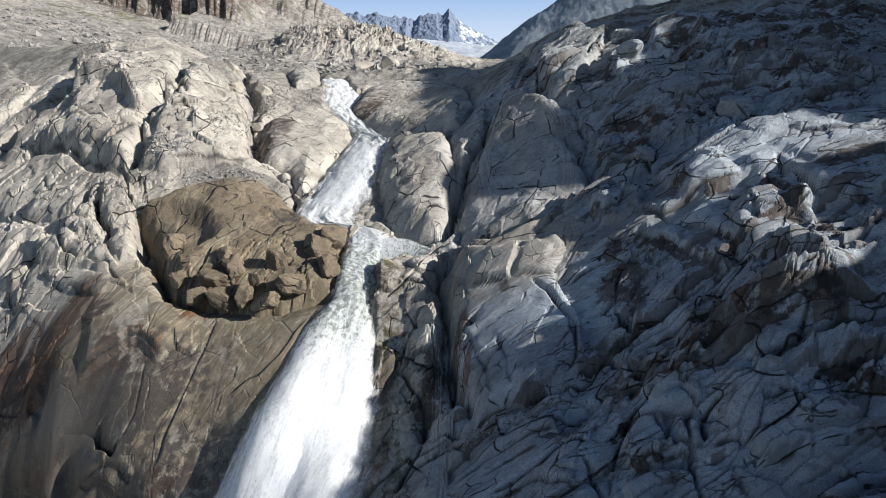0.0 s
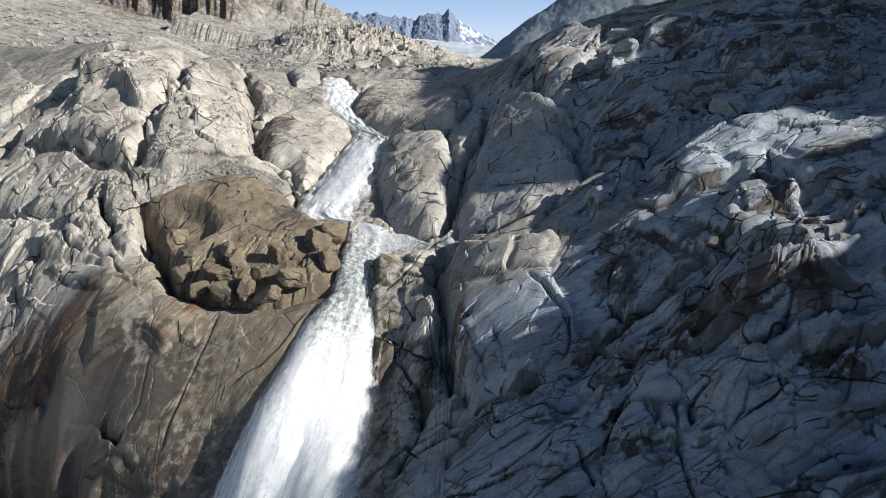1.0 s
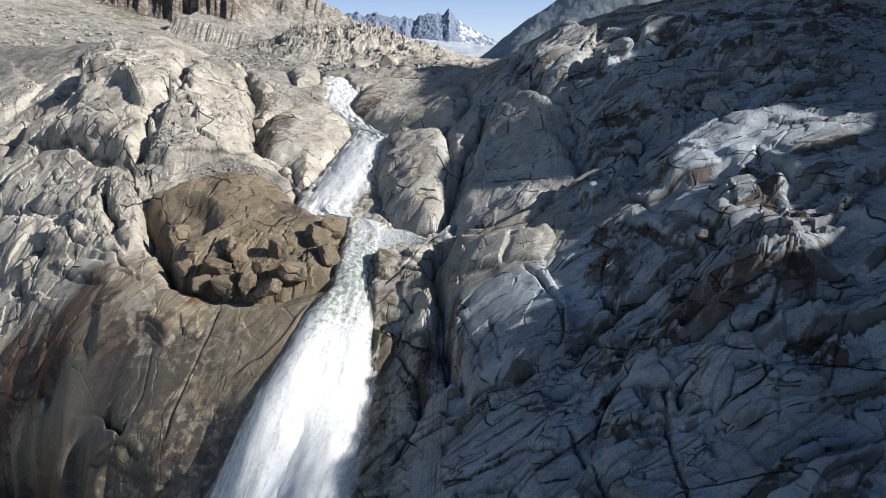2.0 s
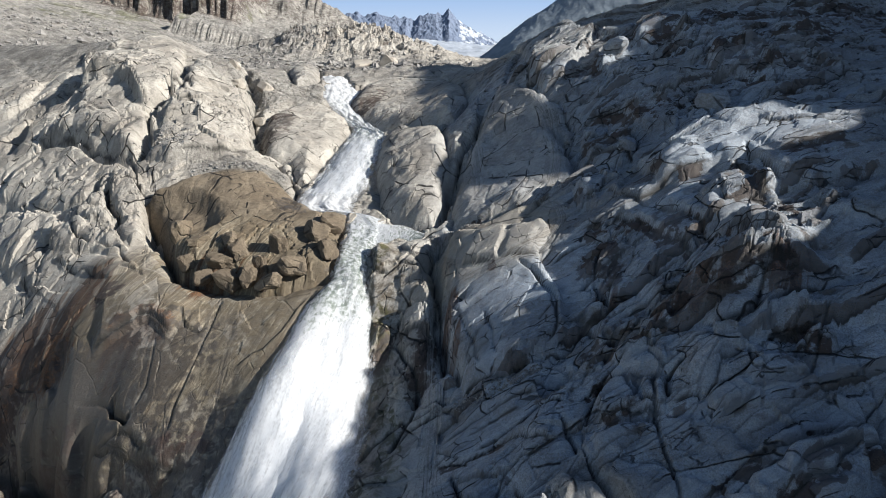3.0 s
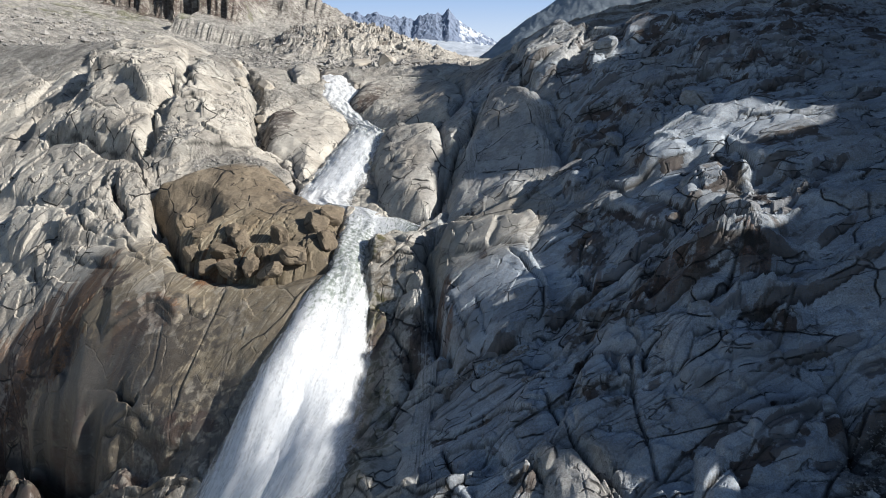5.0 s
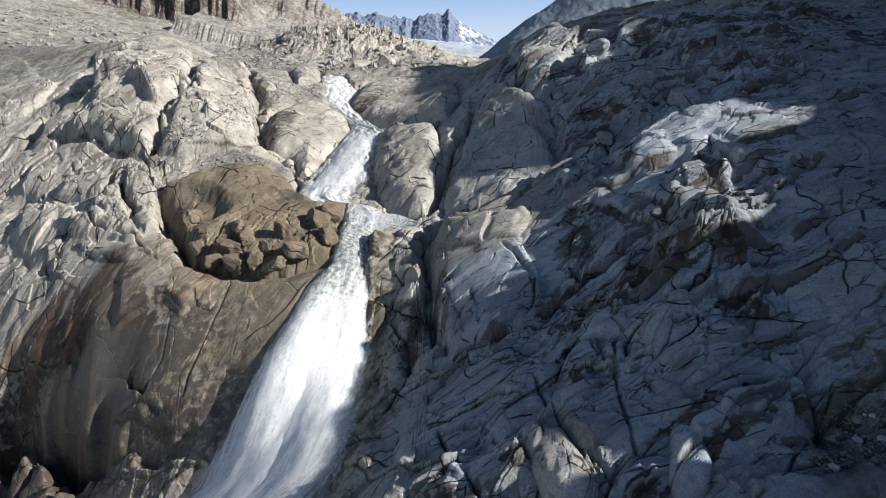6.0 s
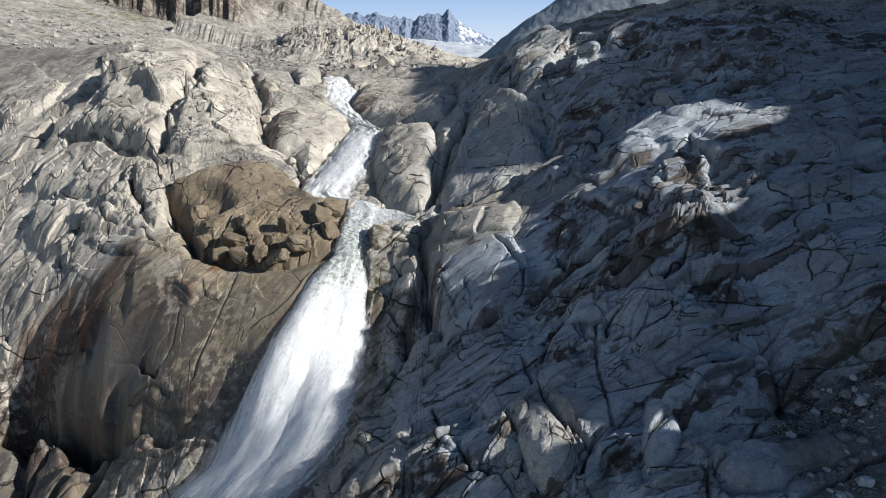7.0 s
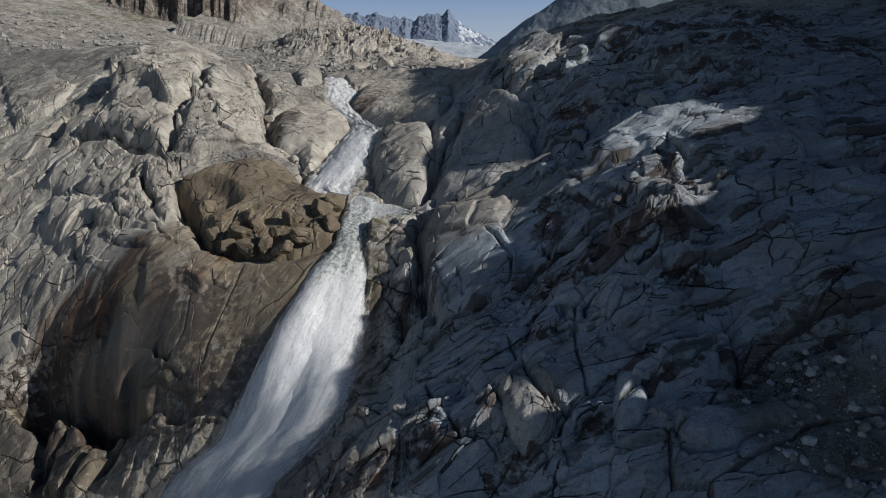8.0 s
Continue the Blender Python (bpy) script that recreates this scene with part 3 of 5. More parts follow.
cleft([(55.0, 94.8), (59.2, 97.4), (60.4, 94.1)], 0.5, 1.0)
cleft([(61.8, 111.0), (68.8, 105.7), (70.7, 103.2)], 0.45, 1.0, 0.8, 4, 0.6)
cleft([(37.6, 96.0), (39.7, 99.4), (39.6, 102.9), (37.1, 105.6)], 0.5, 1.2)
cleft([(28.5, 100.1), (31.9, 101.4), (36.3, 98.5), (38.1, 94.8)], 0.5, 1.3, 0.8, 4, 0.6)
cleft([(47.2, 99.9), (44.9, 91.9)], 0.4, 0.9)
cleft([(29.3, 108.4), (33.3, 107.0), (36.9, 108.2)], 0.5, 1.1, 0.8, 4, 0.6)
cleft([(45.3, 110.8), (50.2, 109.2), (54.2, 111.1), (61.4, 110.0)], 0.5, 1.1, 1.0, 5, 0.6)
cleft([(35.9, 138.8), (42.0, 143.7), (49.7, 139.3), (54.4, 149.4)], 0.6, 1.3, 1.2, 6, 1.0)
cleft([(58.5, 148.8), (70.3, 159.4), (75.4, 159.7)], 0.6, 1.2, 1.4, 6, 1.2)
cleft([(80.4, 131.1), (83.8, 125.9), (93.3, 127.0)], 0.6, 1.2, 1.6, 6, 1.2)
# dark cleft beside the big slab
cleft([(0.7, 97.9), (2.7, 109.4), (7.1, 125.5), (12.3, 136.5), (16.4, 140.0)], 1.2, 3.0)
cleft([(27.9, 121.5), (30.3, 113.1), (27.3, 109.7), (27.4, 104.8), (27.9, 97.9)], 0.8, 1.6)
cleft([(17.6, 142.4), (23.6, 159.1), (38.3, 190.4), (41.7, 151.1)], 0.8, 1.6, 1.2, 6, 1.0)
cleft([(21.3, 132.6), (27.2, 132.9), (34.6, 136.2), (41.2, 146.6)], 0.7, 1.4)
# rusty scar
cleft([(-62.1, 80.2), (-59.2, 81.0), (-57.5, 81.5), (-53.3, 82.4), (-51.1, 82.2), (-48.7, 80.7), (-46.4, 79.0)], 0.6, 1.2, 2.0, 5, 0.9)
# hollow in the wall
cleft([(-55.5, 74.8), (-54.7, 73.0), (-51.4, 70.7), (-50.8, 71.5)], 0.9, 1.5)
cleft([(-69.9, 84.7), (-69.1, 82.1), (-69.9, 81.2), (-72.9, 82.0)], 1.0, 1.5, 0.6, 4, 0.6)
cleft([(-80.7, 86.1), (-74.5, 83.9), (-72.8, 84.4)], 0.5, 1.1, 0.6, 3, 0.6)
cleft([(-39.0, 85.3), (-40.1, 78.7), (-40.8, 75.2), (-42.6, 70.0), (-42.9, 66.9)], 0.25, 0.5)
cleft([(-46.0, 83.1), (-44.6, 80.6), (-41.8, 79.5), (-40.8, 80.7)], 0.4, 0.7, 0.4, 3, 0.6)
cleft([(-49.3, 79.8), (-48.9, 76.5), (-48.7, 73.8), (-50.2, 71.4)], 0.22, 0.4)
cleft([(-22.7, 82.6), (-26.3, 76.4), (-28.5, 74.5), (-33.5, 72.6)], 0.3, 0.6, 0.3, 4, 0.6)
cleft([(-63.6, 76.3), (-58.4, 75.0), (-54.7, 73.6)], 0.3, 0.6)
cleft([(-56.5, 70.5), (-53.3, 70.1), (-49.7, 69.0), (-46.1, 67.0)], 0.4, 1.0, 0.6, 3, 0.6)
# overhang at the foot of the wall
cleft([(-98.9, 88.7), (-90.0, 85.3), (-85.8, 82.4), (-75.4, 77.3), (-66.8, 72.0), (-62.1, 69.7), (-55.0, 67.7), (-36.2, 61.4)], 1.8, 3.5, 2.2, 8, 1.5)
# cave under the wall
cleft([(-96.4, 84.0), (-88.3, 81.7), (-78.2, 77.2), (-64.7, 70.1), (-57.9, 68.4)], 3.4, 7.5)
cleft([(-62.1, 71.4), (-56.6, 70.3), (-48.2, 66.7), (-36.6, 62.8)], 0.5, 1.1, 0.7, 3, 0.6)
cleft([(-78.4, 73.9), (-72.4, 73.6), (-64.4, 69.3), (-58.7, 66.5)], 0.7, 1.0)
cleft([(-72.5, 64.9), (-67.8, 68.3), (-65.2, 68.7)], 0.3, 0.6)
cleft([(-68.6, 62.8), (-63.9, 65.1), (-60.5, 66.3)], 0.3, 0.7)
cleft([(-64.8, 62.3), (-61.4, 65.1), (-58.3, 65.6)], 0.3, 0.6)
cleft([(-58.7, 65.9), (-51.4, 62.5), (-42.5, 60.2), (-35.2, 58.7)], 0.6, 1.1, 0.8, 4, 0.6)
cleft([(-85.8, 73.9), (-81.8, 71.1), (-80.8, 67.5)], 1.6, 2.4)
cleft([(-84.7, 77.0), (-82.7, 78.5), (-80.5, 79.8)], 1.0, 1.8)
cleft([(-93.8, 84.0), (-85.9, 79.8), (-83.7, 74.9)], 1.6, 2.2)
cleft([(-12.6, 52.9), (-7.9, 52.9), (-3.0, 52.8)], 0.5, 1.1, 0.7, 3, 0.6)
cleft([(-13.4, 52.4), (-6.0, 45.7), (1.0, 43.3), (6.0, 39.8)], 0.5, 1.0, 1.2, 4, 0.6)
# dark undercut
cleft([(-12.2, 41.1), (-6.2, 40.6), (-0.5, 40.2), (5.2, 38.0)], 0.8, 1.7, 1.8, 5, 0.8)
cleft([(5.9, 41.6), (8.0, 36.4), (10.4, 35.6)], 0.5, 1.2)
cleft([(0.6, 52.7), (6.1, 51.5), (10.6, 50.5), (14.3, 46.7)], 0.45, 1.0, 0.8, 4, 0.6)
cleft([(2.5, 49.8), (4.3, 44.8), (4.3, 43.3)], 0.5, 1.2)
cleft([(9.7, 44.9), (12.1, 40.7), (13.5, 39.0)], 0.4, 0.9)
cleft([(9.7, 39.8), (12.1, 39.9), (13.5, 39.0)], 0.7, 1.4, 1.0, 3, 0.6)
cleft([(14.8, 50.6), (16.6, 45.6), (18.0, 41.3), (19.9, 37.6), (20.9, 35.1)], 0.5, 1.1)
cleft([(19.7, 38.3), (22.2, 34.8), (19.7, 31.7)], 0.6, 1.4)
cleft([(24.9, 31.5), (28.0, 33.1), (33.9, 36.5), (43.8, 40.0), (47.3, 40.7)], 0.6, 1.3, 1.0, 4, 0.6)
cleft([(23.7, 35.1), (28.0, 38.3), (35.2, 40.0), (43.4, 42.3)], 0.5, 1.0, 0.8, 3, 0.6)
cleft([(33.7, 36.0), (36.0, 36.4), (39.0, 36.7), (43.1, 40.1)], 0.5, 1.1, 0.8, 3, 0.6)
cleft([(35.1, 32.5), (37.9, 34.3), (41.3, 34.0)], 0.4, 0.8, 0.6, 3, 0.6)
cleft([(39.9, 40.9), (39.5, 39.3)], 0.3, 0.6)
cleft([(45.4, 43.7), (47.1, 40.6), (45.0, 35.7)], 0.9, 1.8)
cleft([(48.3, 43.3), (54.3, 43.9), (58.6, 44.1), (65.0, 44.8)], 0.7, 1.4, 1.2, 4, 0.6)
cleft([(53.4, 39.2), (57.6, 39.4), (61.5, 39.1)], 0.8, 1.6, 1.4, 4, 0.6)
cleft([(19.4, 30.3), (23.8, 32.5), (26.8, 33.6)], 0.5, 1.2, 0.8, 3, 0.6)
cleft([(27.4, 28.9), (31.8, 29.0), (35.9, 29.7)], 0.5, 1.0, 0.8, 4, 0.6)
cleft([(-11.8, 59.6), (-3.9, 62.6), (0.2, 62.1)], 0.4, 0.9)


def clefts_height(x, y):
    z = np.zeros(x.shape)
    for line, width, depth, lift, reach, face in CLEFTS:
        pad = 3 * width + (3 * reach if lift else 0)
        xs, ys = [p[0] for p in line], [p[1] for p in line]
        idx = np.nonzero((x > min(xs) - pad) & (x < max(xs) + pad) & (y > min(ys) - pad) & (y < max(ys) + pad))
        if not len(idx[0]):
            continue
        px, py = x[idx], y[idx]
        wob = 0.35 * width + 0.2
        qx = px + wob * smooth_noise(px / 3.1, py / 3.1, 71)
        qy = py + wob * smooth_noise(px / 3.1, py / 3.1, 72)
        d, side, share = along(qx, qy, line)
        taper = np.clip(np.minimum(share, 1 - share) / 0.12, 0, 1)
        w = width * (0.75 + 0.5 * smooth_noise(px / 4, py / 4, 73))
        if width < 0.8:
            w = 0.55 * w
        dz = -depth * (1.5 if width > 0.8 else 1.1 if width > 0.32 else 0.7) * np.exp(-(d / np.maximum(w, 0.24)) ** 1.5)
        if lift:
            sd = d * side
            dz = dz + 1.15 * lift * step(-0.75 * face, 0.0, sd) * np.exp(-np.maximum(sd, 0) / reach)
        z[idx] += dz * taper
    return z


MASSES = []


def mass(outline, height, rim):
    """A body of rock that stands out of the slope, with a blunt rounded edge."""
    MASSES.append((outline, height, rim))


# crown of the whaleback
mass([(-134.9, 205.9), (-125.1, 207.9), (-117.1, 214.5), (-111.9, 215.5), (-103.4, 211.4), (-93.9, 201.4), (-80.0, 169.9), (-74.6, 152.6), (-75.6, 144.9), (-73.5, 136.2), (-73.1, 128.7), (-74.3, 124.3), (-85.1, 132.6), (-98.0, 138.9), (-109.3, 143.9), (-105.8, 148.3), (-103.9, 152.8), (-115.5, 172.8)], 3.2, 4.0)
# its shoulder
mass([(-78.6, 171.8), (-80.3, 190.4), (-73.8, 191.4), (-61.1, 170.2), (-53.0, 149.0), (-47.9, 134.0), (-50.9, 128.9), (-57.3, 123.4), (-64.8, 121.3), (-71.5, 124.2), (-72.3, 132.5), (-72.8, 141.7), (-71.8, 148.1), (-75.4, 159.1)], 2.6, 3.5)
# far dome
mass([(-217.8, 249.7), (-188.9, 232.5), (-172.9, 220.6), (-155.4, 202.7), (-134.2, 181.3), (-132.8, 171.8), (-137.0, 166.4), (-147.2, 164.4)], 3.0, 4.0)
# pale slab under the crown
mass([(-115.1, 136.8), (-110.4, 141.5), (-100.4, 139.6), (-92.6, 134.3), (-79.4, 124.7), (-73.4, 119.9), (-76.9, 117.2), (-80.7, 115.1), (-87.8, 115.9), (-99.7, 120.5), (-113.1, 128.9)], 1.8, 2.2)
# block beside the seam
mass([(-76.8, 120.9), (-70.5, 119.1), (-66.3, 111.7), (-61.8, 105.1), (-58.6, 102.2), (-60.2, 99.4), (-62.9, 98.5), (-67.9, 102.5), (-71.3, 107.8), (-75.2, 112.8)], 1.6, 1.6)
# purple block
mass([(-81.1, 114.4), (-74.7, 111.9), (-70.3, 105.4), (-75.2, 106.1), (-81.7, 109.5), (-81.9, 112.4)], 1.4, 1.2)
# stepped slab
mass([(-106.7, 121.8), (-102.1, 122.3), (-88.6, 114.8), (-83.5, 109.1), (-85.3, 105.7), (-88.4, 102.8), (-94.2, 104.2), (-103.7, 112.8)], 1.6, 1.8)
# pale step
mass([(-87.2, 109.7), (-78.3, 106.9), (-67.2, 101.9), (-62.4, 97.1), (-66.8, 97.4), (-75.4, 101.5), (-82.0, 103.3)], 1.1, 1.2)
# lower step
mass([(-81.7, 102.1), (-74.8, 100.4), (-63.8, 95.4), (-56.2, 91.0), (-63.2, 90.7), (-72.6, 96.4), (-78.1, 98.7)], 0.7, 1.2)
# nose
mass([(2.2, 92.6), (9.1, 86.2), (14.6, 84.7), (18.7, 83.3), (19.1, 80.5), (16.9, 77.3), (18.2, 73.1), (19.4, 67.7), (18.7, 62.5), (16.4, 59.8), (11.6, 59.4), (7.6, 59.4), (4.2, 61.7), (3.6, 65.5), (1.6, 71.1), (0.4, 75.1), (0.8, 79.1), (1.6, 84.1)], 2.2, 3.0)
# lip block
mass([(-11.5, 92.6), (-7.4, 94.6), (-1.0, 93.7), (0.7, 88.2), (-0.1, 82.7), (-0.8, 77.5), (-5.8, 79.4), (-10.9, 79.3), (-12.1, 86.0)], 1.4, 1.2)
# yellow block
mass([(-11.1, 79.0), (-7.3, 77.2), (-7.5, 74.7), (-9.5, 72.9), (-11.4, 72.4), (-11.8, 76.0)], 1.4, 0.9)
# slab of the gorge
mass([(-5.8, 79.2), (-0.7, 77.0), (0.1, 73.1), (-3.0, 74.3), (-5.8, 74.9)], 0.8, 0.7)
# shard
mass([(-4.7, 73.6), (-1.5, 73.1), (-0.8, 70.2), (-2.6, 68.0), (-4.2, 69.5)], 0.9, 0.6)
# leaning plate
mass([(-7.6, 70.7), (-4.4, 68.8), (-3.3, 64.4), (-5.0, 61.7), (-8.1, 64.5)], 0.9, 0.8)
# long slab
mass([(35.8, 88.9), (40.5, 89.6), (45.8, 90.7), (51.7, 90.6), (56.9, 91.0), (65.5, 90.0), (72.5, 91.6), (79.6, 93.0), (89.6, 95.3), (79.7, 77.0), (72.3, 71.9), (63.1, 70.8), (58.5, 70.0), (53.9, 69.1), (50.4, 71.1), (48.6, 77.4), (44.1, 77.1), (39.5, 76.8), (35.7, 78.5)], 2.4, 2.4)
# end of the long slab
mass([(25.5, 91.2), (30.9, 91.8), (33.4, 86.1), (30.6, 81.3), (27.2, 81.0), (24.7, 85.2)], 1.4, 1.4)
# lit apron
mass([(40.3, 73.0), (44.1, 75.1), (47.1, 73.9), (49.1, 69.5), (48.8, 67.7), (43.9, 66.8), (39.8, 66.4), (38.6, 69.1)], 1.3, 1.4)
# fluted slab
mass([(39.7, 65.0), (42.1, 65.9), (44.6, 64.5), (48.5, 61.9), (53.0, 61.7), (50.1, 59.3), (46.8, 57.5), (43.0, 57.1), (40.8, 60.0), (39.6, 63.1)], 1.7, 1.5)
# kite slab
mass([(37.5, 66.0), (39.0, 64.6), (39.8, 59.1), (40.7, 56.4), (38.6, 55.3), (35.8, 57.1), (33.0, 57.1), (30.6, 57.1), (33.7, 61.8), (35.8, 64.4)], 1.3, 1.5)
# upper sheet
mass([(52.9, 67.2), (59.1, 68.2), (68.2, 69.9), (74.0, 69.6), (69.0, 62.9), (61.8, 61.4), (55.4, 61.9), (52.7, 64.0)], 1.5, 1.4)
# side sheet
mass([(40.8, 52.1), (47.4, 54.2), (54.0, 55.9), (61.9, 57.3), (60.2, 51.0), (56.1, 50.4), (49.3, 50.8), (44.5, 51.0), (39.9, 50.1), (37.5, 50.7)], 1.3, 1.6)
# broad sheet
mass([(22.6, 56.4), (27.3, 55.5), (31.2, 52.9), (33.7, 50.9), (36.3, 48.5), (33.5, 48.7), (31.8, 47.3), (29.8, 47.1), (27.5, 49.6), (23.7, 52.7)], 1.2, 1.3)
# cracked block
mass([(21.9, 52.8), (24.7, 51.3), (24.1, 47.9), (22.1, 46.9), (19.6, 47.5), (19.7, 50.5)], 0.9, 0.7)
# cracked block
mass([(25.1, 50.8), (26.9, 49.1), (26.5, 46.6), (24.6, 46.5), (24.4, 47.7)], 0.8, 0.6)
# spiny block
mass([(41.0, 48.5), (44.1, 50.0), (45.6, 50.0), (46.3, 49.0), (43.8, 48.0), (41.3, 47.8)], 1.4, 0.7)
# spiny block
mass([(37.3, 48.7), (39.1, 49.0), (39.4, 47.9), (37.5, 47.2)], 1.0, 0.6)
# low sheet
mass([(18.0, 45.9), (22.1, 46.6), (26.7, 45.1), (31.3, 42.7), (33.2, 40.1), (29.3, 39.0), (23.8, 37.9), (20.4, 38.0), (18.3, 41.9)], 1.1, 1.6)
# corner sheet
mass([(31.8, 38.3), (37.5, 39.3), (44.0, 40.9), (43.4, 38.2), (38.9, 34.8), (33.5, 33.8), (29.7, 34.7)], 1.3, 1.4)
# band of the gutter
mass([(18.9, 56.9), (22.4, 58.7), (27.0, 59.3), (30.2, 56.7), (29.2, 54.9), (23.6, 57.8), (21.5, 55.0)], 0.9, 0.8)
# ridge face
mass([(27.3, 197.3), (39.6, 203.4), (39.1, 154.8), (43.6, 150.2), (38.4, 137.1), (30.2, 127.3), (25.5, 127.9), (23.3, 138.1)], 2.4, 2.5)
# ridge knob
mass([(39.0, 133.4), (42.4, 135.6), (44.0, 132.0), (41.9, 125.6), (38.9, 124.0), (37.4, 128.7)], 2.2, 1.4)
# split boulder
mass([(53.6, 108.0), (56.7, 107.8), (56.9, 103.1), (55.1, 99.5), (53.2, 100.0), (52.5, 104.1)], 2.0, 1.3)
# hanging face
mass([(50.1, 140.3), (56.7, 140.5), (61.2, 132.8), (60.5, 125.6), (52.3, 126.9), (48.3, 131.6)], 2.0, 1.8)
# hanging face
mass([(59.5, 116.3), (66.6, 117.0), (71.7, 114.7), (72.5, 109.1), (65.4, 109.0), (59.2, 111.0)], 1.8, 1.6)
# shaded lobe
mass([(31.7, 110.6), (35.5, 106.3), (39.3, 105.3), (39.2, 99.6), (35.8, 96.2), (31.5, 98.7), (29.9, 104.8)], 1.6, 1.4)
# dark lobe
mass([(40.2, 111.1), (45.7, 109.4), (48.8, 103.3), (46.7, 98.5), (42.1, 101.1), (40.2, 106.5)], 1.4, 1.3)
# pale slab at the foot
mass([(-101.4, 81.4), (-94.8, 79.7), (-84.2, 74.7), (-78.1, 74.5), (-77.9, 72.9), (-80.4, 70.0), (-80.4, 65.0), (-91.2, 66.5)], 2.6, 1.4)
# ribbed slab at the foot
mass([(-77.1, 74.5), (-74.3, 74.8), (-65.5, 70.0), (-65.4, 68.0), (-70.0, 65.7), (-72.1, 62.0), (-76.9, 63.8), (-79.3, 71.5), (-76.2, 72.7)], 3.0, 1.2)
# leaning slab at the foot
mass([(-64.3, 68.9), (-59.1, 66.7), (-60.6, 65.4), (-65.1, 62.4), (-67.6, 60.7), (-70.9, 61.6), (-68.6, 64.9), (-64.4, 67.5)], 2.4, 1.0)
# rib of the cave
mass([(-85.0, 76.8), (-82.9, 79.3), (-81.1, 79.8), (-79.3, 77.2), (-80.1, 75.3), (-83.4, 75.2)], 1.8, 1.0)
# wet sill
mass([(-59.2, 66.5), (-46.8, 62.2), (-36.0, 60.0), (-31.9, 57.1), (-41.6, 57.1), (-46.8, 56.1), (-53.7, 56.4), (-62.6, 60.1)], 1.4, 1.5)
# grey block
mass([(28.9, 36.9), (30.7, 37.2), (32.3, 35.5), (32.0, 33.4), (30.6, 31.7), (28.1, 32.2), (27.7, 34.3)], 1.4, 0.8)
# split block
mass([(22.6, 35.0), (25.1, 35.0), (25.4, 32.3), (23.9, 31.5), (22.1, 32.6)], 1.0, 0.7)
# sheet over the scree
mass([(26.5, 29.8), (31.2, 29.4), (34.4, 29.4), (34.7, 26.7), (31.5, 26.3), (26.1, 27.1)], 0.9, 0.9)
# stepped sheet
mass([(35.3, 39.2), (39.9, 41.0), (43.9, 41.2), (42.7, 37.2), (37.3, 35.0), (34.3, 35.4)], 0.9, 0.8)



def masses_height(x, y):
    z = np.zeros(x.shape)
    for outline, height, rim in MASSES:
        xs, ys = [p[0] for p in outline], [p[1] for p in outline]
        idx = np.nonzero((x > min(xs) - 1) & (x < max(xs) + 1) & (y > min(ys) - 1) & (y < max(ys) + 1))
        if len(idx[0]):
            px, py = x[idx], y[idx]
            d = inside(px + 0.4 * fractal(px / 3, py / 3, 171, 2), py + 0.4 * fractal(px / 3, py / 3, 172, 2), outline)
            r = np.clip(d / rim, 0, 1)
            z[idx] += height * np.interp(r, [0, 0.25, 0.6, 1], [0, 0.66, 0.92, 1])
    return z


def seams(x, y):
    """Soil, moss and black lichen in the joints."""
    m = np.zeros(x.shape)
    for line, width, depth, lift, reach, face in CLEFTS:
        pad = 2.0
        xs, ys = [p[0] for p in line], [p[1] for p in line]
        idx = np.nonzero((x > min(xs) - pad) & (x < max(xs) + pad) & (y > min(ys) - pad) & (y < max(ys) + pad))
        if not len(idx[0]):
            continue
        px, py = x[idx], y[idx]
        wob = 0.35 * width + 0.2
        d, side, share = along(px + wob * smooth_noise(px / 3.1, py / 3.1, 71), py + wob * smooth_noise(px / 3.1, py / 3.1, 72), line)
        wide = (0.17 + 0.2 * min(width, 1.2)) * (0.7 + 0.6 * smooth_noise(px / 3, py / 3, 75))
        m[idx] = np.maximum(m[idx], step(1.0, 0.5, d / np.maximum(wide, 0.1)) * np.clip(np.minimum(share, 1 - share) / 0.08, 0, 1))
    return m


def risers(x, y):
    """The broken faces of the ledges across the gorge, their shade painted as dark colour."""
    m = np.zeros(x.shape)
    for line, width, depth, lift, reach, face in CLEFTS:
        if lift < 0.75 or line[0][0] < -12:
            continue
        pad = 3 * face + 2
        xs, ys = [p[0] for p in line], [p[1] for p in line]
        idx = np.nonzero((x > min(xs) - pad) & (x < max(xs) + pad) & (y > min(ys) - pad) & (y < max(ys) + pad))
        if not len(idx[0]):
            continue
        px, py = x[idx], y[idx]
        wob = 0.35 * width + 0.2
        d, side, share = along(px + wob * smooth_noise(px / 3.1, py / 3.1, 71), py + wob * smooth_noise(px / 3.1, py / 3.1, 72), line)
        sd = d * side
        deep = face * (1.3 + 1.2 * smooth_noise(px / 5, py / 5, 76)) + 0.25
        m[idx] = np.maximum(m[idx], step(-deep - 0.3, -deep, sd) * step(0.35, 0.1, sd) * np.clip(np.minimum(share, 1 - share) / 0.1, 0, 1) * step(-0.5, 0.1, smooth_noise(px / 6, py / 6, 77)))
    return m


def broken(x, y):
    """How shattered the rock is, 0 to 1."""
    b = np.zeros(x.shape)
    for zone in BROKEN:
        b = np.maximum(b, patch(x, y, *zone))
    return b


def polished(x, y):
    """Where the ice left the rock smooth, 0 to 1."""
    return np.maximum.reduce([patch(x, y, 13, 77, 13, 15), patch(x, y, -46, 76, 40, 19, 8), patch(x, y, -68, 86, 22, 16), 0.7 * patch(x, y, 48, 76, 22, 9, 10), 0.6 * patch(x, y, 2, 58, 12, 12)])


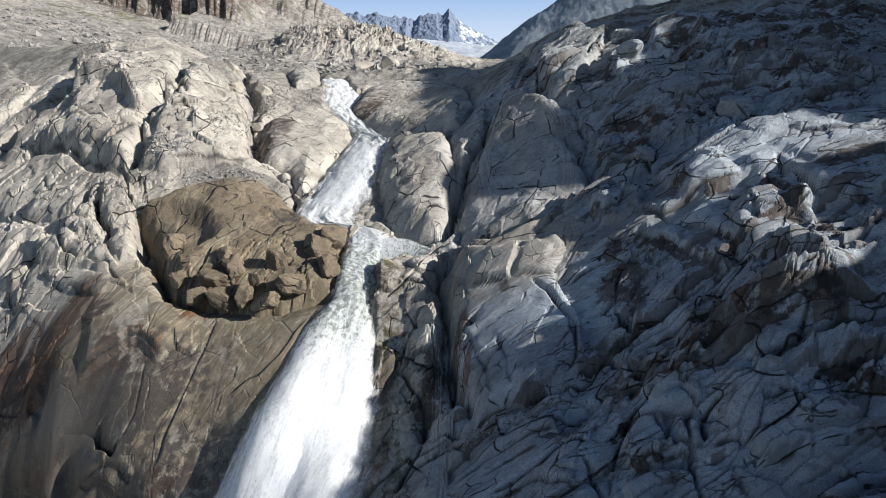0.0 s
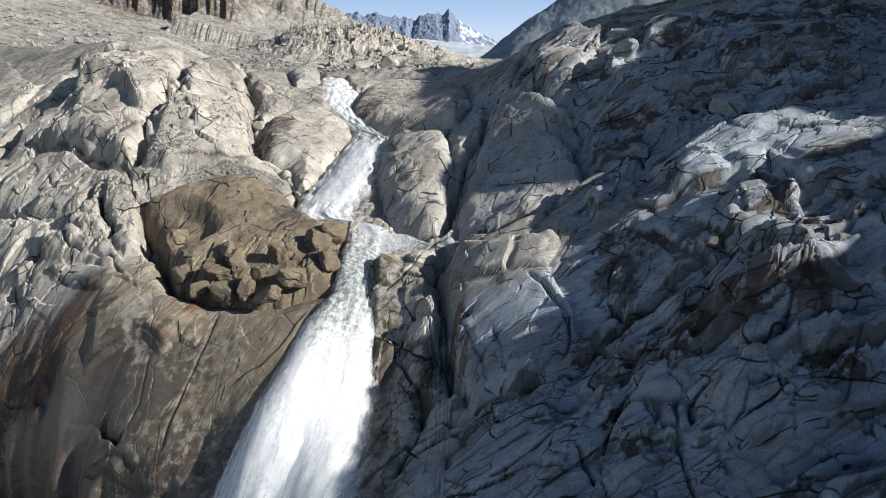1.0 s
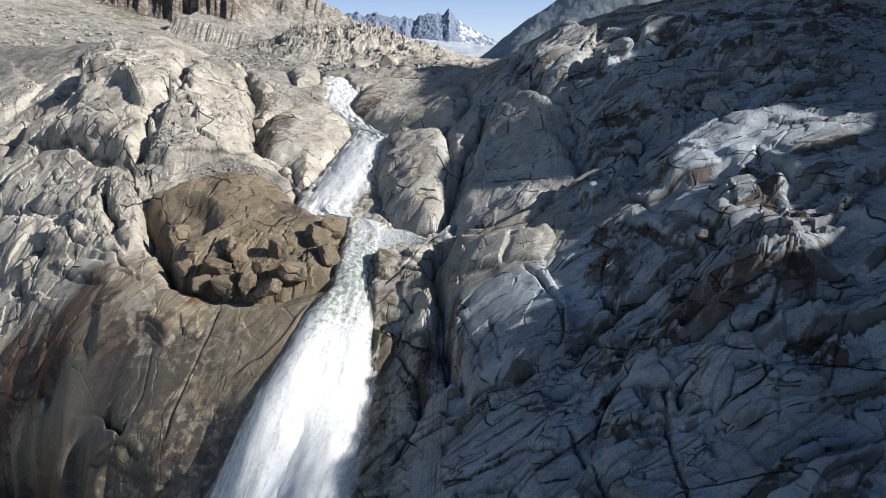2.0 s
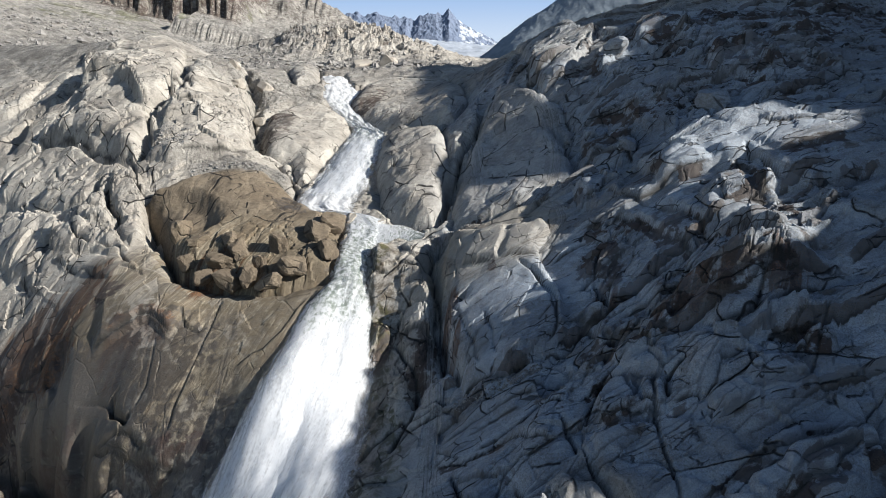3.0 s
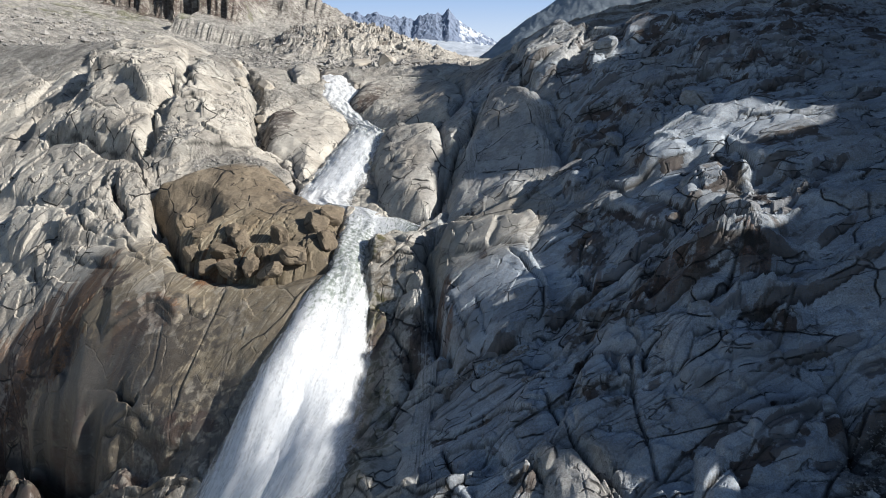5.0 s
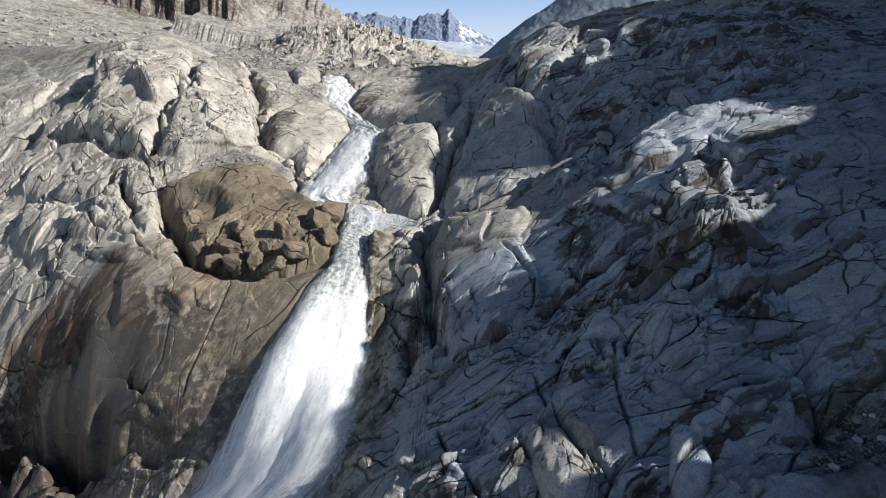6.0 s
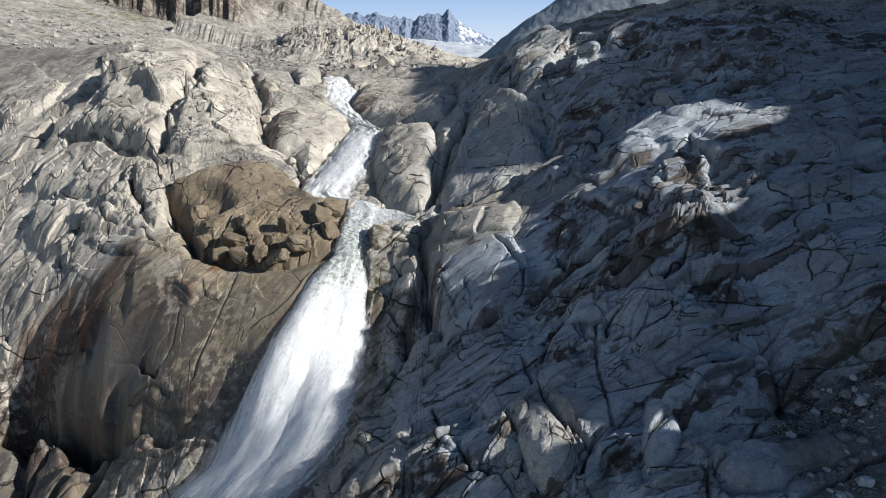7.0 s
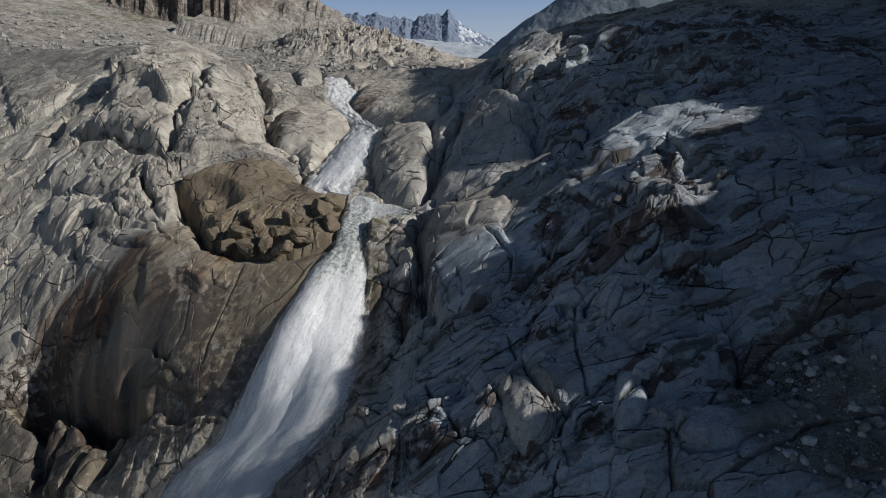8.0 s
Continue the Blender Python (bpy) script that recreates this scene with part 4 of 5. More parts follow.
BROKEN = [
    (-30, 91, 12, 6),
    (-4, 72, 5, 7),
    (29, 68, 12, 7, 119),
    (38, 57, 9, 2, 176),
    (62, 114, 28, 21),
    (42, 50, 6, 3),
    (-58, 201, 16, 39),
    (17, 34, 6, 5),
    (-50, 66, 13, 4),
    (-74, 114, 10, 10),
]


SCOOP = 3.0


def ledges(v, u, seed, thin, riser=0.16):
    """Sheets that overlap like slates: a tread that falls back, then a riser. Returns the height, the riser and the open joint at its foot."""
    w = v + 0.5 * smooth_noise(u / 3.5, v / 2.5, seed) + 0.1 * smooth_noise(u / 1.1, v / 1.3, seed + 1)
    k = np.floor(w)
    f = w - k
    along_it = u / 3.6 + 5 * lattice(k, 0 * k, seed + 2)
    size = 0.25 + 1.1 * lattice(k, np.floor(along_it), seed + 3)
    size = size * step(0.0, 0.35, np.abs(along_it % 1.0 - 0.5) * -2 + 1.0)
    rise = step(0.0, riser, f)
    return size * (rise - f), step(riser + 0.03, riser, f) * size, step(thin, 0.4 * thin, f) * step(0.25, 0.6, size)


def only(where, shape, *args):
    """A shape worked out only in some places."""
    out = np.zeros(where.shape)
    idx = np.nonzero(where)
    if len(idx[0]):
        out[idx] = shape(*[a[idx] for a in args])
    return out


def rock_surface(x, y):
    """The bedrock with its joints, steps and broken zones: height, open joints, broken faces."""
    z = base_height(x, y)
    right = step(-6, 8, x - 0.12 * (y - 60))
    far = step(150, 260, y)
    near = 1 - far
    z = z + near * 0.35 * fractal(x / 13, y / 13, 5, 2)
    # sheets of rock run across the right side of the gorge; the other side breaks in blocks
    smooth = 1 - 0.8 * polished(x, y)
    shatter = broken(x, y)
    wx, wy = x + 0.14 * fractal(x / 3.6, y / 3.6, 21, 2), y + 0.14 * fractal(x / 3.6, y / 3.6, 22, 2)
    side = right > 0.5
    u = np.where(side, 0.98 * wx + 0.2 * wy, 0.42 * wx + 0.91 * wy)
    v = np.where(side, -0.2 * wx + 0.98 * wy, -0.91 * wx + 0.42 * wy)
    # large faces that meet in blunt edges
    z = z + near * smooth * (np.where(side, 2.4, 2.3) * facets(np.where(side, u / 17, wx / 10), np.where(side, v / 7, wy / 9), 25, 1.2) - 1.4)
    lv, gap = blocks(np.where(side, u / 17, wx / 12), np.where(side, v / 6.0, wy / 11), 31)
    z = z + near * smooth * (np.where(side, 0.9, 0.4) * lv - np.where(side, 0.7, 0.25) * (1 - step(0.0, 0.035, gap)))
    joint = smooth * step(0.035, 0.012, gap) * np.where(side, 0.9, 0.4)
    # overlapping sheets
    bold = smooth * step(-0.35, 0.35, smooth_noise(x / 23, y / 15, 34)) * np.where(side, 0.75, 0.25)
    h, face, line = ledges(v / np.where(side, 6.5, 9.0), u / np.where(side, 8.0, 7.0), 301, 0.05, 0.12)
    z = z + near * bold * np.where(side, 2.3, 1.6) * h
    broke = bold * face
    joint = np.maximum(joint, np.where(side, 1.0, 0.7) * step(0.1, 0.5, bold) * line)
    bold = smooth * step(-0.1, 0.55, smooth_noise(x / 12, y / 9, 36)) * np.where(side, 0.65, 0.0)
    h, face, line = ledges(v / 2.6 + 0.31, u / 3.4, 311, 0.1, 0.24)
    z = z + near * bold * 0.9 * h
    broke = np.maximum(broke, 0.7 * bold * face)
    joint = np.maximum(joint, 0.75 * step(0.2, 0.6, bold) * line)
    lv, gap = blocks(np.where(side, u / 9, 0.9 * wx / 7 + 0.4 * wy / 7), np.where(side, v / 4.2, 0.9 * wy / 4.6 - 0.4 * wx / 4.6), 47, 1.0)
    z = z + near * smooth * np.where(side, 0.7, 0.75) * lv
    some = step(0.0, 0.55, smooth_noise(x / 11, y / 9, 33))
    z = z + near * (0.4 + 0.4 * some) * smooth * (np.where(side, 1.2, 1.9) * facets(np.where(side, u / 6, wx / 4.4), np.where(side, v / 2.8, wy / 3.8), 35, 1.1) - 0.5)
    lv, gap = blocks(np.where(side, u / 6.2, wx / 5.2), np.where(side, v / 2.9, wy / 4.6), 41)
    z = z + near * (0.02 + np.where(side, 0.3, 0.15) * some + 0.8 * shatter) * smooth * (0.6 * lv - 0.7 * (1 - step(0.0, 0.07, gap)))
    joint = np.maximum(joint, np.clip(np.where(side, 0.7, 0.3) * some + shatter - 0.15, 0, 1) * smooth * step(0.07, 0.02, gap))
    some = np.where(side, 0.25, 0.1) * step(0.3, 0.7, smooth_noise(x / 7, y / 6, 43)) + 0.6 * shatter
    small = (some > 0.02) & (near > 0)
    z = z + near * (0.12 * smooth + some * smooth) * (0.5 * facets(wx / 1.9, wy / 1.6, 45, 1.0))

    def rubble(a, b):
        lv, gap = blocks(a, b, 46)
        return 0.65 * lv - 0.4 * (1 - step(0.0, 0.15, gap))

    z = z + near * some * smooth * only(small, rubble, np.where(side, u / 2.4, wx / 2.3), np.where(side, v / 1.3, wy / 2.1))
    z = z + near * 0.25 * shatter * only(shatter > 0.05, lambda a, b: facets(a, b, 51, 0.9), wx / 1.0, wy / 0.9)
    z = z + near * (0.015 + 0.035 * smooth) * fractal(x / 1.6, y / 1.6, 61, 2)
    # the hollow under the roof of the brown outcrop
    z = z - SCOOP * patch(x, y, -55, 104, 11, 6, -25)
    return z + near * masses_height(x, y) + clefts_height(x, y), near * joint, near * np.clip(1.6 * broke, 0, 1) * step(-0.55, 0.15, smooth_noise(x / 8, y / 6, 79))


def rock_height(x, y):
    return rock_surface(x, y)[0]
# -- end of relief --

def far_height(x, y):
    """The upper valley: a ramp of debris, the ice-worn hump, the scree side and the bank of moraine."""
    z = 112 + 0.085 * (y - 215)
    left = 121.6 + 0.25 * (-x - 183) + 0.065 * (y - 250)
    z = np.logaddexp(z / 6, left / 6) * 6
    hump = np.exp(-(((x + 88) / 92) ** 2 + ((y - 540) / 95) ** 2) ** 1.3)
    lv, gap = blocks(x / 26 + 0.3 * smooth_noise(x / 20, y / 20, 81), y / 34, 82)
    l2, g2 = blocks(x / 9, y / 12, 83)
    l3, g3 = blocks(x / 4.2, y / 6.5, 78, 1.2)
    z = z + hump * (33 + 8 * lv + 5 * l2 - 3 * (1 - step(0, 0.12, gap)) - 1.5 * (1 - step(0, 0.2, g2)) + 2.6 * l3)
    hill = np.exp(-(((x + 420) / 260) ** 2 + ((y - 1040) / 170) ** 2))
    z = z + 185 * hill * (1 + 0.16 * fractal(x / 60, y / 60, 84, 4)) + 9 * hill * np.abs(fractal(x / 11, y / 40, 99, 3))
    front = y + 4.5 * np.abs(smooth_noise(x / 7, y / 200, 88)) + 3 * np.abs(smooth_noise(x / 3.1, y / 200, 89))
    bank = step(668, 694, front) * step(-205, -222, x) * step(-335, -325, x) * step(900, 800, y)
    z = z + 20 * bank + 2 * fractal(x / 22, y / 22, 85, 3) + 0.7 * fractal(x / 4, y / 6, 98, 2)
    cliff = step(768, 796, y + 14 * np.abs(fractal(x / 12, y / 300, 97, 4))) * step(-265, -310, x)
    return z + cliff * (60 + 34 * fractal(x / 26, y / 150, 86, 5))


def ground_height(x, y, marks=None):
    z = np.zeros(x.shape)
    idx = np.nonzero(y < 330)
    z[idx], joint, face = rock_surface(x[idx], y[idx])
    if marks is not None:
        marks["joint"], marks["face"] = np.zeros(x.shape), np.zeros(x.shape)
        marks["joint"][idx], marks["face"][idx] = joint, face
    t = step(192, 238, y + 0.25 * np.minimum(x + 60, 0))
    idx = np.nonzero(t > 0)
    if len(idx[0]):
        z[idx] = z[idx] * (1 - t[idx]) + t[idx] * far_height(x[idx], y[idx])
    # unseen shoulder added beyond the right side, its crest cut to shade the slope
    out, run = 0.961 * x - 0.276 * y, 0.276 * x + 0.961 * y
    crest = np.interp(run, [-200, 20, 35, 39.6, 40.2, 41.8, 42.4, 46, 50, 54, 57, 60, 66, 70, 75, 79, 82, 85, 88, 92, 95, 98, 101, 102.5, 106, 111, 118, 123, 130, 135, 140, 170, 220],
                      [60, 97, 111, 111, 97, 97, 113, 118, 121, 122.5, 123, 123.5, 125, 122.5, 123, 127.5, 130, 131.5, 130.3, 128.8, 128.5, 129.5, 132, 147, 153, 156.5, 159, 160, 160, 161, 164, 187, 207])
    crest = crest + 1.4 * fractal(run / 6, out / 60, 87, 3) + (1.2 + 2.2 * step(82, 86, run) * step(104, 101, run)) * smooth_noise(run / 1.5, out / 60, 90)
    near = np.interp(run, [90, 100, 170], [78, 94, 134])
    shade_shoulder = crest + 0.51 * (np.minimum(out, near + 60) - 110) - 1.1 * np.maximum(near - out, 0) - 0.3 * np.maximum(out - near - 60, 0)
    z = np.where(out > near - 16, np.maximum(z, shade_shoulder), z)
    return z - lowered(x, y)


OUTLINES = []


def lowered(x, y):
    """The seats of the boulders and the bed of the stream."""
    drop = np.zeros(x.shape)
    for outline, depth, rim in OUTLINES:
        xs, ys = [p[0] for p in outline], [p[1] for p in outline]
        idx = np.nonzero((x > min(xs) - rim) & (x < max(xs) + rim) & (y > min(ys) - rim) & (y < max(ys) + rim))
        if len(idx[0]):
            d = inside(x[idx], y[idx], outline)
            drop[idx] = np.maximum(drop[idx], depth * step(-0.8 * rim, rim, d))
    return drop


def inside(x, y, outline):
    """Distance in from the outline (negative outside)."""
    closed = list(outline) + [outline[0]]
    d = along(x, y, closed)[0]
    odd = np.zeros(x.shape, bool)
    for (ax, ay), (bx, by) in zip(closed, closed[1:]):
        if ay != by:
            odd ^= ((ay > y) != (by > y)) & (x < (bx - ax) * (y - ay) / (by - ay) + ax)
    return np.where(odd, d, -d)


EGG = [(-14.9, 151.7), (-7.9, 152.4), (0.9, 140.2), (2.7, 124.6), (2.8, 112.1), (1.7, 102.1), (0.0, 97.7), (-4.9, 99.4), (-9.5, 102.4), (-12.6, 109.0), (-15.5, 125.4), (-16.8, 141.3)]
STREAM_BOULDER = [(-50.9, 145.0), (-52.0, 159.2), (-47.4, 173.7), (-38.7, 178.6), (-30.4, 172.9), (-26.4, 161.3), (-27.0, 146.8), (-29.0, 137.1), (-30.1, 128.1), (-32.6, 121.4), (-35.1, 123.6), (-38.8, 132.9), (-44.9, 134.9)]
DOME = [(-32.4, 181.8), (-30.5, 206.1), (-18.6, 216.8), (3.2, 197.8), (8.4, 177.5), (8.8, 152.5), (4.6, 143.6), (-3.7, 146.5), (-13.5, 153.2), (-21.0, 161.8), (-26.9, 173.3)]
BIG_SLAB = [(17.6, 142.4), (23.6, 130.4), (30.2, 118.1), (26.2, 116.0), (28.3, 104.2), (27.7, 96.9), (18.7, 92.2), (9.6, 91.7), (3.2, 95.7), (2.6, 103.5), (5.7, 116.6), (10.3, 129.5), (14.6, 140.7)]
TOP_BOULDER = [(-65.7, 231.4), (-65.1, 252.7), (-52.6, 241.3), (-45.4, 202.2), (-52.3, 193.3)]
KNOB = [(-65.9, 111.4), (-64.0, 114.1), (-57.0, 116.7), (-47.3, 121.4), (-39.5, 121.1), (-31.2, 113.0), (-24.0, 107.5), (-19.1, 102.0), (-19.3, 94.0), (-19.7, 87.6), (-27.5, 84.8), (-33.6, 85.5), (-42.3, 87.3), (-49.8, 91.0), (-54.3, 96.0), (-58.7, 102.4)]
LIT_BLOCK = [(12.3, 42.5), (14.8, 44.1), (17.6, 41.4), (19.5, 37.3), (20.5, 34.3), (18.7, 32.3), (16.2, 31.8), (14.4, 33.7), (13.7, 37.1)]
GREY_BLOCK = [(27.2, 33.7), (29.4, 37.4), (31.8, 36.1), (32.1, 33.3), (30.1, 31.2), (26.9, 30.7)]
LEDGE_BLOCK = [(33.6, 31.2), (38.1, 32.3), (42.5, 31.8), (48.0, 33.3), (50.1, 30.8), (47.1, 29.6), (42.1, 28.5), (40.2, 26.5), (37.0, 26.7), (34.6, 28.3)]
FOOT_SLAB = [(-78.9, 67.7), (-78.5, 74.4), (-74.9, 75.0), (-66.3, 70.0), (-70.5, 65.8)]
PALE_BLOCK = [(-98.3, 89.3), (-97.8, 92.0), (-93.9, 90.4), (-94.6, 87.9)]
LEFT_BANK = [(-48.9, 226.2), (-40.5, 188.1), (-33.9, 175.8), (-25.9, 163.2), (-28.3, 137.2), (-29.9, 121.4), (-31.6, 112.4), (-28.1, 108.9), (-22.0, 109.0), (-18.3, 104.4), (-19.1, 95.6), (-19.2, 85.3), (-22.5, 80.2), (-24.9, 72.2), (-27.9, 67.6), (-29.8, 63.8), (-34.1, 58.0), (-35.8, 56.4), (-44.9, 55.3), (-50.6, 48.1)]
RIGHT_BANK = [(-40.0, 228.0), (-29.0, 195.8), (-24.5, 172.7), (-14.9, 151.0), (-16.2, 131.2), (-16.9, 117.0), (-20.0, 110.5), (-19.0, 107.3), (-11.8, 103.8), (-10.4, 99.2), (-13.1, 92.6), (-12.8, 85.2), (-11.2, 79.1), (-10.9, 74.1), (-11.4, 67.7), (-11.9, 60.0), (-12.4, 52.2), (-15.2, 49.7), (-22.1, 45.6), (-29.0, 37.0)]
POOL = [(-19.1, 107.5), (-9.6, 105.1), (-2.1, 99.1), (-2.7, 96.4), (-10.2, 97.4), (-18.1, 100.3)]
for outline, depth, rim in ((EGG, 3.5, 3), (STREAM_BOULDER, 3.5, 3), (DOME, 4, 4), (BIG_SLAB, 3, 3), (TOP_BOULDER, 3, 3),
                            (KNOB, 3.5, 4), (LIT_BLOCK, 1.5, 1.5), (GREY_BLOCK, 1.5, 1.5), (LEDGE_BLOCK, 1.5, 1.5),
                            (LEFT_BANK + RIGHT_BANK[::-1], 1.6, 1.6), (POOL, 1.2, 1.0)):
    OUTLINES.append((outline, depth, rim))


# dark rock zones; many carry the shade of overhangs, cave and undercuts as colour
DARK_SHADE_ZONES = [
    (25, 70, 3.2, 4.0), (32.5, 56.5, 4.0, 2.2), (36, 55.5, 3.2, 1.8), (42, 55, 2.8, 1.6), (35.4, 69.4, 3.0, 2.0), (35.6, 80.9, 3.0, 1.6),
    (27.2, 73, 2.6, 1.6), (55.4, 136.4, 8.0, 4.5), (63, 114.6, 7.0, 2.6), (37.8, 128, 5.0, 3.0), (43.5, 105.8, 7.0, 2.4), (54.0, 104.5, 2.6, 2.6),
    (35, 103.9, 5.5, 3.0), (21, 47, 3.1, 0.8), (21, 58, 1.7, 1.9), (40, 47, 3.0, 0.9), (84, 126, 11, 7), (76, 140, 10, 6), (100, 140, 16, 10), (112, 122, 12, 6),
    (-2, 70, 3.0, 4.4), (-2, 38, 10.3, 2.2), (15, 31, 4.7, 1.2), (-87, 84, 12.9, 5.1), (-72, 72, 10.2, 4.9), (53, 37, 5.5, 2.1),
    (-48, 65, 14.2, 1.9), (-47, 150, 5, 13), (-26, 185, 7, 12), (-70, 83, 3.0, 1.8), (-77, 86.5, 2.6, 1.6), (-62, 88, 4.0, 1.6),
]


def attributes(mesh, x, y, marks=None):
    """Where rock is streaked, brown, rusty, mossy, wet, covered by grit or painted shade."""
    masks = {
        "streak": np.maximum(patch(x, y, -48, 80, 34, 22, 10), 0.35 * patch(x, y, 10, 85, 14, 12)),
        "brown": np.maximum.reduce([0.6 * patch(x, y, -42, 72, 34, 18, 0), 0.85 * patch(x, y, -76, 74, 32, 18), 0.75 * patch(x, y, -22, 88, 10, 14), 0.5 * patch(x, y, -12, 84, 8, 14)]),
        "rust": np.maximum.reduce([0.85 * patch(x, y, -53, 80.8, 7, 2.6, -5), 0.6 * patch(x, y, -56, 78, 4, 5, 30), 0.72 * patch(x, y, -70, 89.5, 9, 5, 20), 0.6 * patch(x, y, -77, 90, 8, 5),
                                   0.8 * patch(x, y, -85, 88, 9, 6), 0.75 * patch(x, y, -73, 84, 8, 4, -20), 0.6 * patch(x, y, 33, 56.5, 6, 3, 0), 0.55 * patch(x, y, 42, 55, 4, 2), 0.62 * patch(x, y, 25, 66, 1.6, 2.4, 20),
                                   0.62 * patch(x, y, 2.7, 71.5, 1.8, 6), 0.5 * patch(x, y, -42, 89, 9, 5), 0.55 * patch(x, y, -9.3, 75, 2.6, 4)]),
        "moss": np.maximum.reduce([0.7 * patch(x, y, -10, 74, 4, 8), 0.6 * patch(x, y, -9, 58, 6, 12), 0.55 * patch(x, y, -12, 90, 4, 6), 0.5 * patch(x, y, 56, 40, 9, 6)]),
        # wet rock; at the wall foot it paints the shade of the cave
        "wet_shaded": np.maximum.reduce([0.7 * patch(x, y, -22, 56, 16, 16), 0.6 * patch(x, y, -30, 108, 7, 6), 0.6 * patch(x, y, -16, 88, 6, 6), 0.85 * patch(x, y, -74, 72, 44, 11, 8), 0.62 * patch(x, y, -45, 65, 22, 8), 0.5 * patch(x, y, 53, 31, 13, 10)]),
        "polish": np.maximum(polished(x, y), 0.55 * step(-44, -54, x) * step(200, 185, y) if marks else 0.6),
        # tan for the sunlit rock; the rest keeps the painted blue of shade
        "tan": np.clip(step(9, -7, x - 0.05 * (y - 80)) + 0.6 * patch(x, y, 15, 113, 15, 30) + step(140, 175, y) + 0.8 * patch(x, y, 10, 84, 14, 9) + 0.7 * patch(x, y, 16, 37, 6, 7) + 0.5 * patch(x, y, 35, 140, 12, 12), 0, 1),
        "grass": np.maximum.reduce([0.5 * patch(x, y, -405, 690, 45, 90), 0.42 * patch(x, y, -310, 800, 60, 30), step(330, 480, y) * step(-220, -300, x) * 0.3, 0.2 * patch(x, y, -330, 1000, 160, 120)]) * step(1500, 900, y),
        "gravel": np.maximum.reduce([patch(x, y, 52, 31, 12, 9), 0.8 * patch(x, y, -48, 122, 14, 6), step(205, 250, y) * (0.9 - 0.8 * patch(x, y, -60, 540, 140, 130)),
                                     0.9 * step(-100, -120, x) * step(185, 205, y), 0.7 * patch(x, y, -60, 190, 26, 30)]),
    }
    # cliff and hump get their shade from this dark colour too
    masks["dark"] = np.maximum.reduce([0.85 * step(738, 758, y) * step(-262, -285, x), 0.36 * patch(x, y, -88, 540, 100, 100), 0.45 * step(800, 900, y), 0.66 * np.maximum.reduce([patch(x, y, a, b, 1.25 * c, 1.25 * d) for a, b, c, d in DARK_SHADE_ZONES])])
    # ledge risers are painted dark to stand out as shaded faces
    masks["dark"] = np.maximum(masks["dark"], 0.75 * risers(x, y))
    masks["soil"] = seams(x, y)
    masks["face"] = np.zeros(x.shape)
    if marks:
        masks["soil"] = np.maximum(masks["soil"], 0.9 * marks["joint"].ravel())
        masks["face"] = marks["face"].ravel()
    for name, values in masks.items():
        mesh.attributes.new(name, "FLOAT", "POINT").data.foreach_set("value", np.clip(values, 0, 1).astype(np.float32).ravel())


def sheet_mesh(name, x, y, z, keep=None):
    """A mesh over a grid of points."""
    rows, cols = x.shape
    idx = np.arange(rows * cols).reshape(rows, cols)
    quads = np.stack([idx[:-1, :-1], idx[:-1, 1:], idx[1:, 1:], idx[1:, :-1]], -1).reshape(-1, 4)
    co = np.stack([x, y, z], -1).reshape(-1, 3)
    used = None
    if keep is not None:
        ok = keep.ravel()[quads].any(1)
        quads = quads[ok]
        used = np.unique(quads)
        renum = np.zeros(len(co), int)
        renum[used] = np.arange(len(used))
        quads, co = renum[quads], co[used]
    mesh = bpy.data.meshes.new(name)
    mesh.vertices.add(len(co))
    mesh.vertices.foreach_set("co", co.astype(np.float32).ravel())
    mesh.loops.add(4 * len(quads))
    mesh.loops.foreach_set("vertex_index", quads.astype(np.int32).ravel())
    mesh.polygons.add(len(quads))
    mesh.polygons.foreach_set("loop_start", np.arange(0, 4 * len(quads), 4, dtype=np.int32))
    mesh.polygons.foreach_set("loop_total", np.full(len(quads), 4, dtype=np.int32))
    mesh.polygons.foreach_set("use_smooth", np.zeros(len(quads), bool))
    mesh.update(calc_edges=True)
    mesh.validate()
    return mesh, co


# ---- the ground ----
depths = np.concatenate([[-700, -400, -200, -110, -70], np.linspace(-45, 14, 30), np.exp(np.linspace(math.log(60), math.log(330), 1040)) - 45 + 0.2, np.exp(np.linspace(math.log(286), math.log(1450), 330))[1:]])
sides = np.concatenate([-np.exp(np.linspace(math.log(20), math.log(0.88), 34))[:-1], np.linspace(-0.87, 0.87, 780), np.exp(np.linspace(math.log(0.88), math.log(20), 34))[1:]])
gy = np.repeat(depths[:, None], len(sides), 1)
gx = sides[None, :] * np.maximum(depths[:, None] + 45, 30)
bedding = {}
gz = ground_height(gx, gy, bedding)
mesh, co = sheet_mesh("ground", gx, gy, gz)
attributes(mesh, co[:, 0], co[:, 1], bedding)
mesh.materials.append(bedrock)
ground = tagged(new("ground", mesh), "ice-polished grey and tan bedrock of a steep gorge", "rock ground", kind="structure")


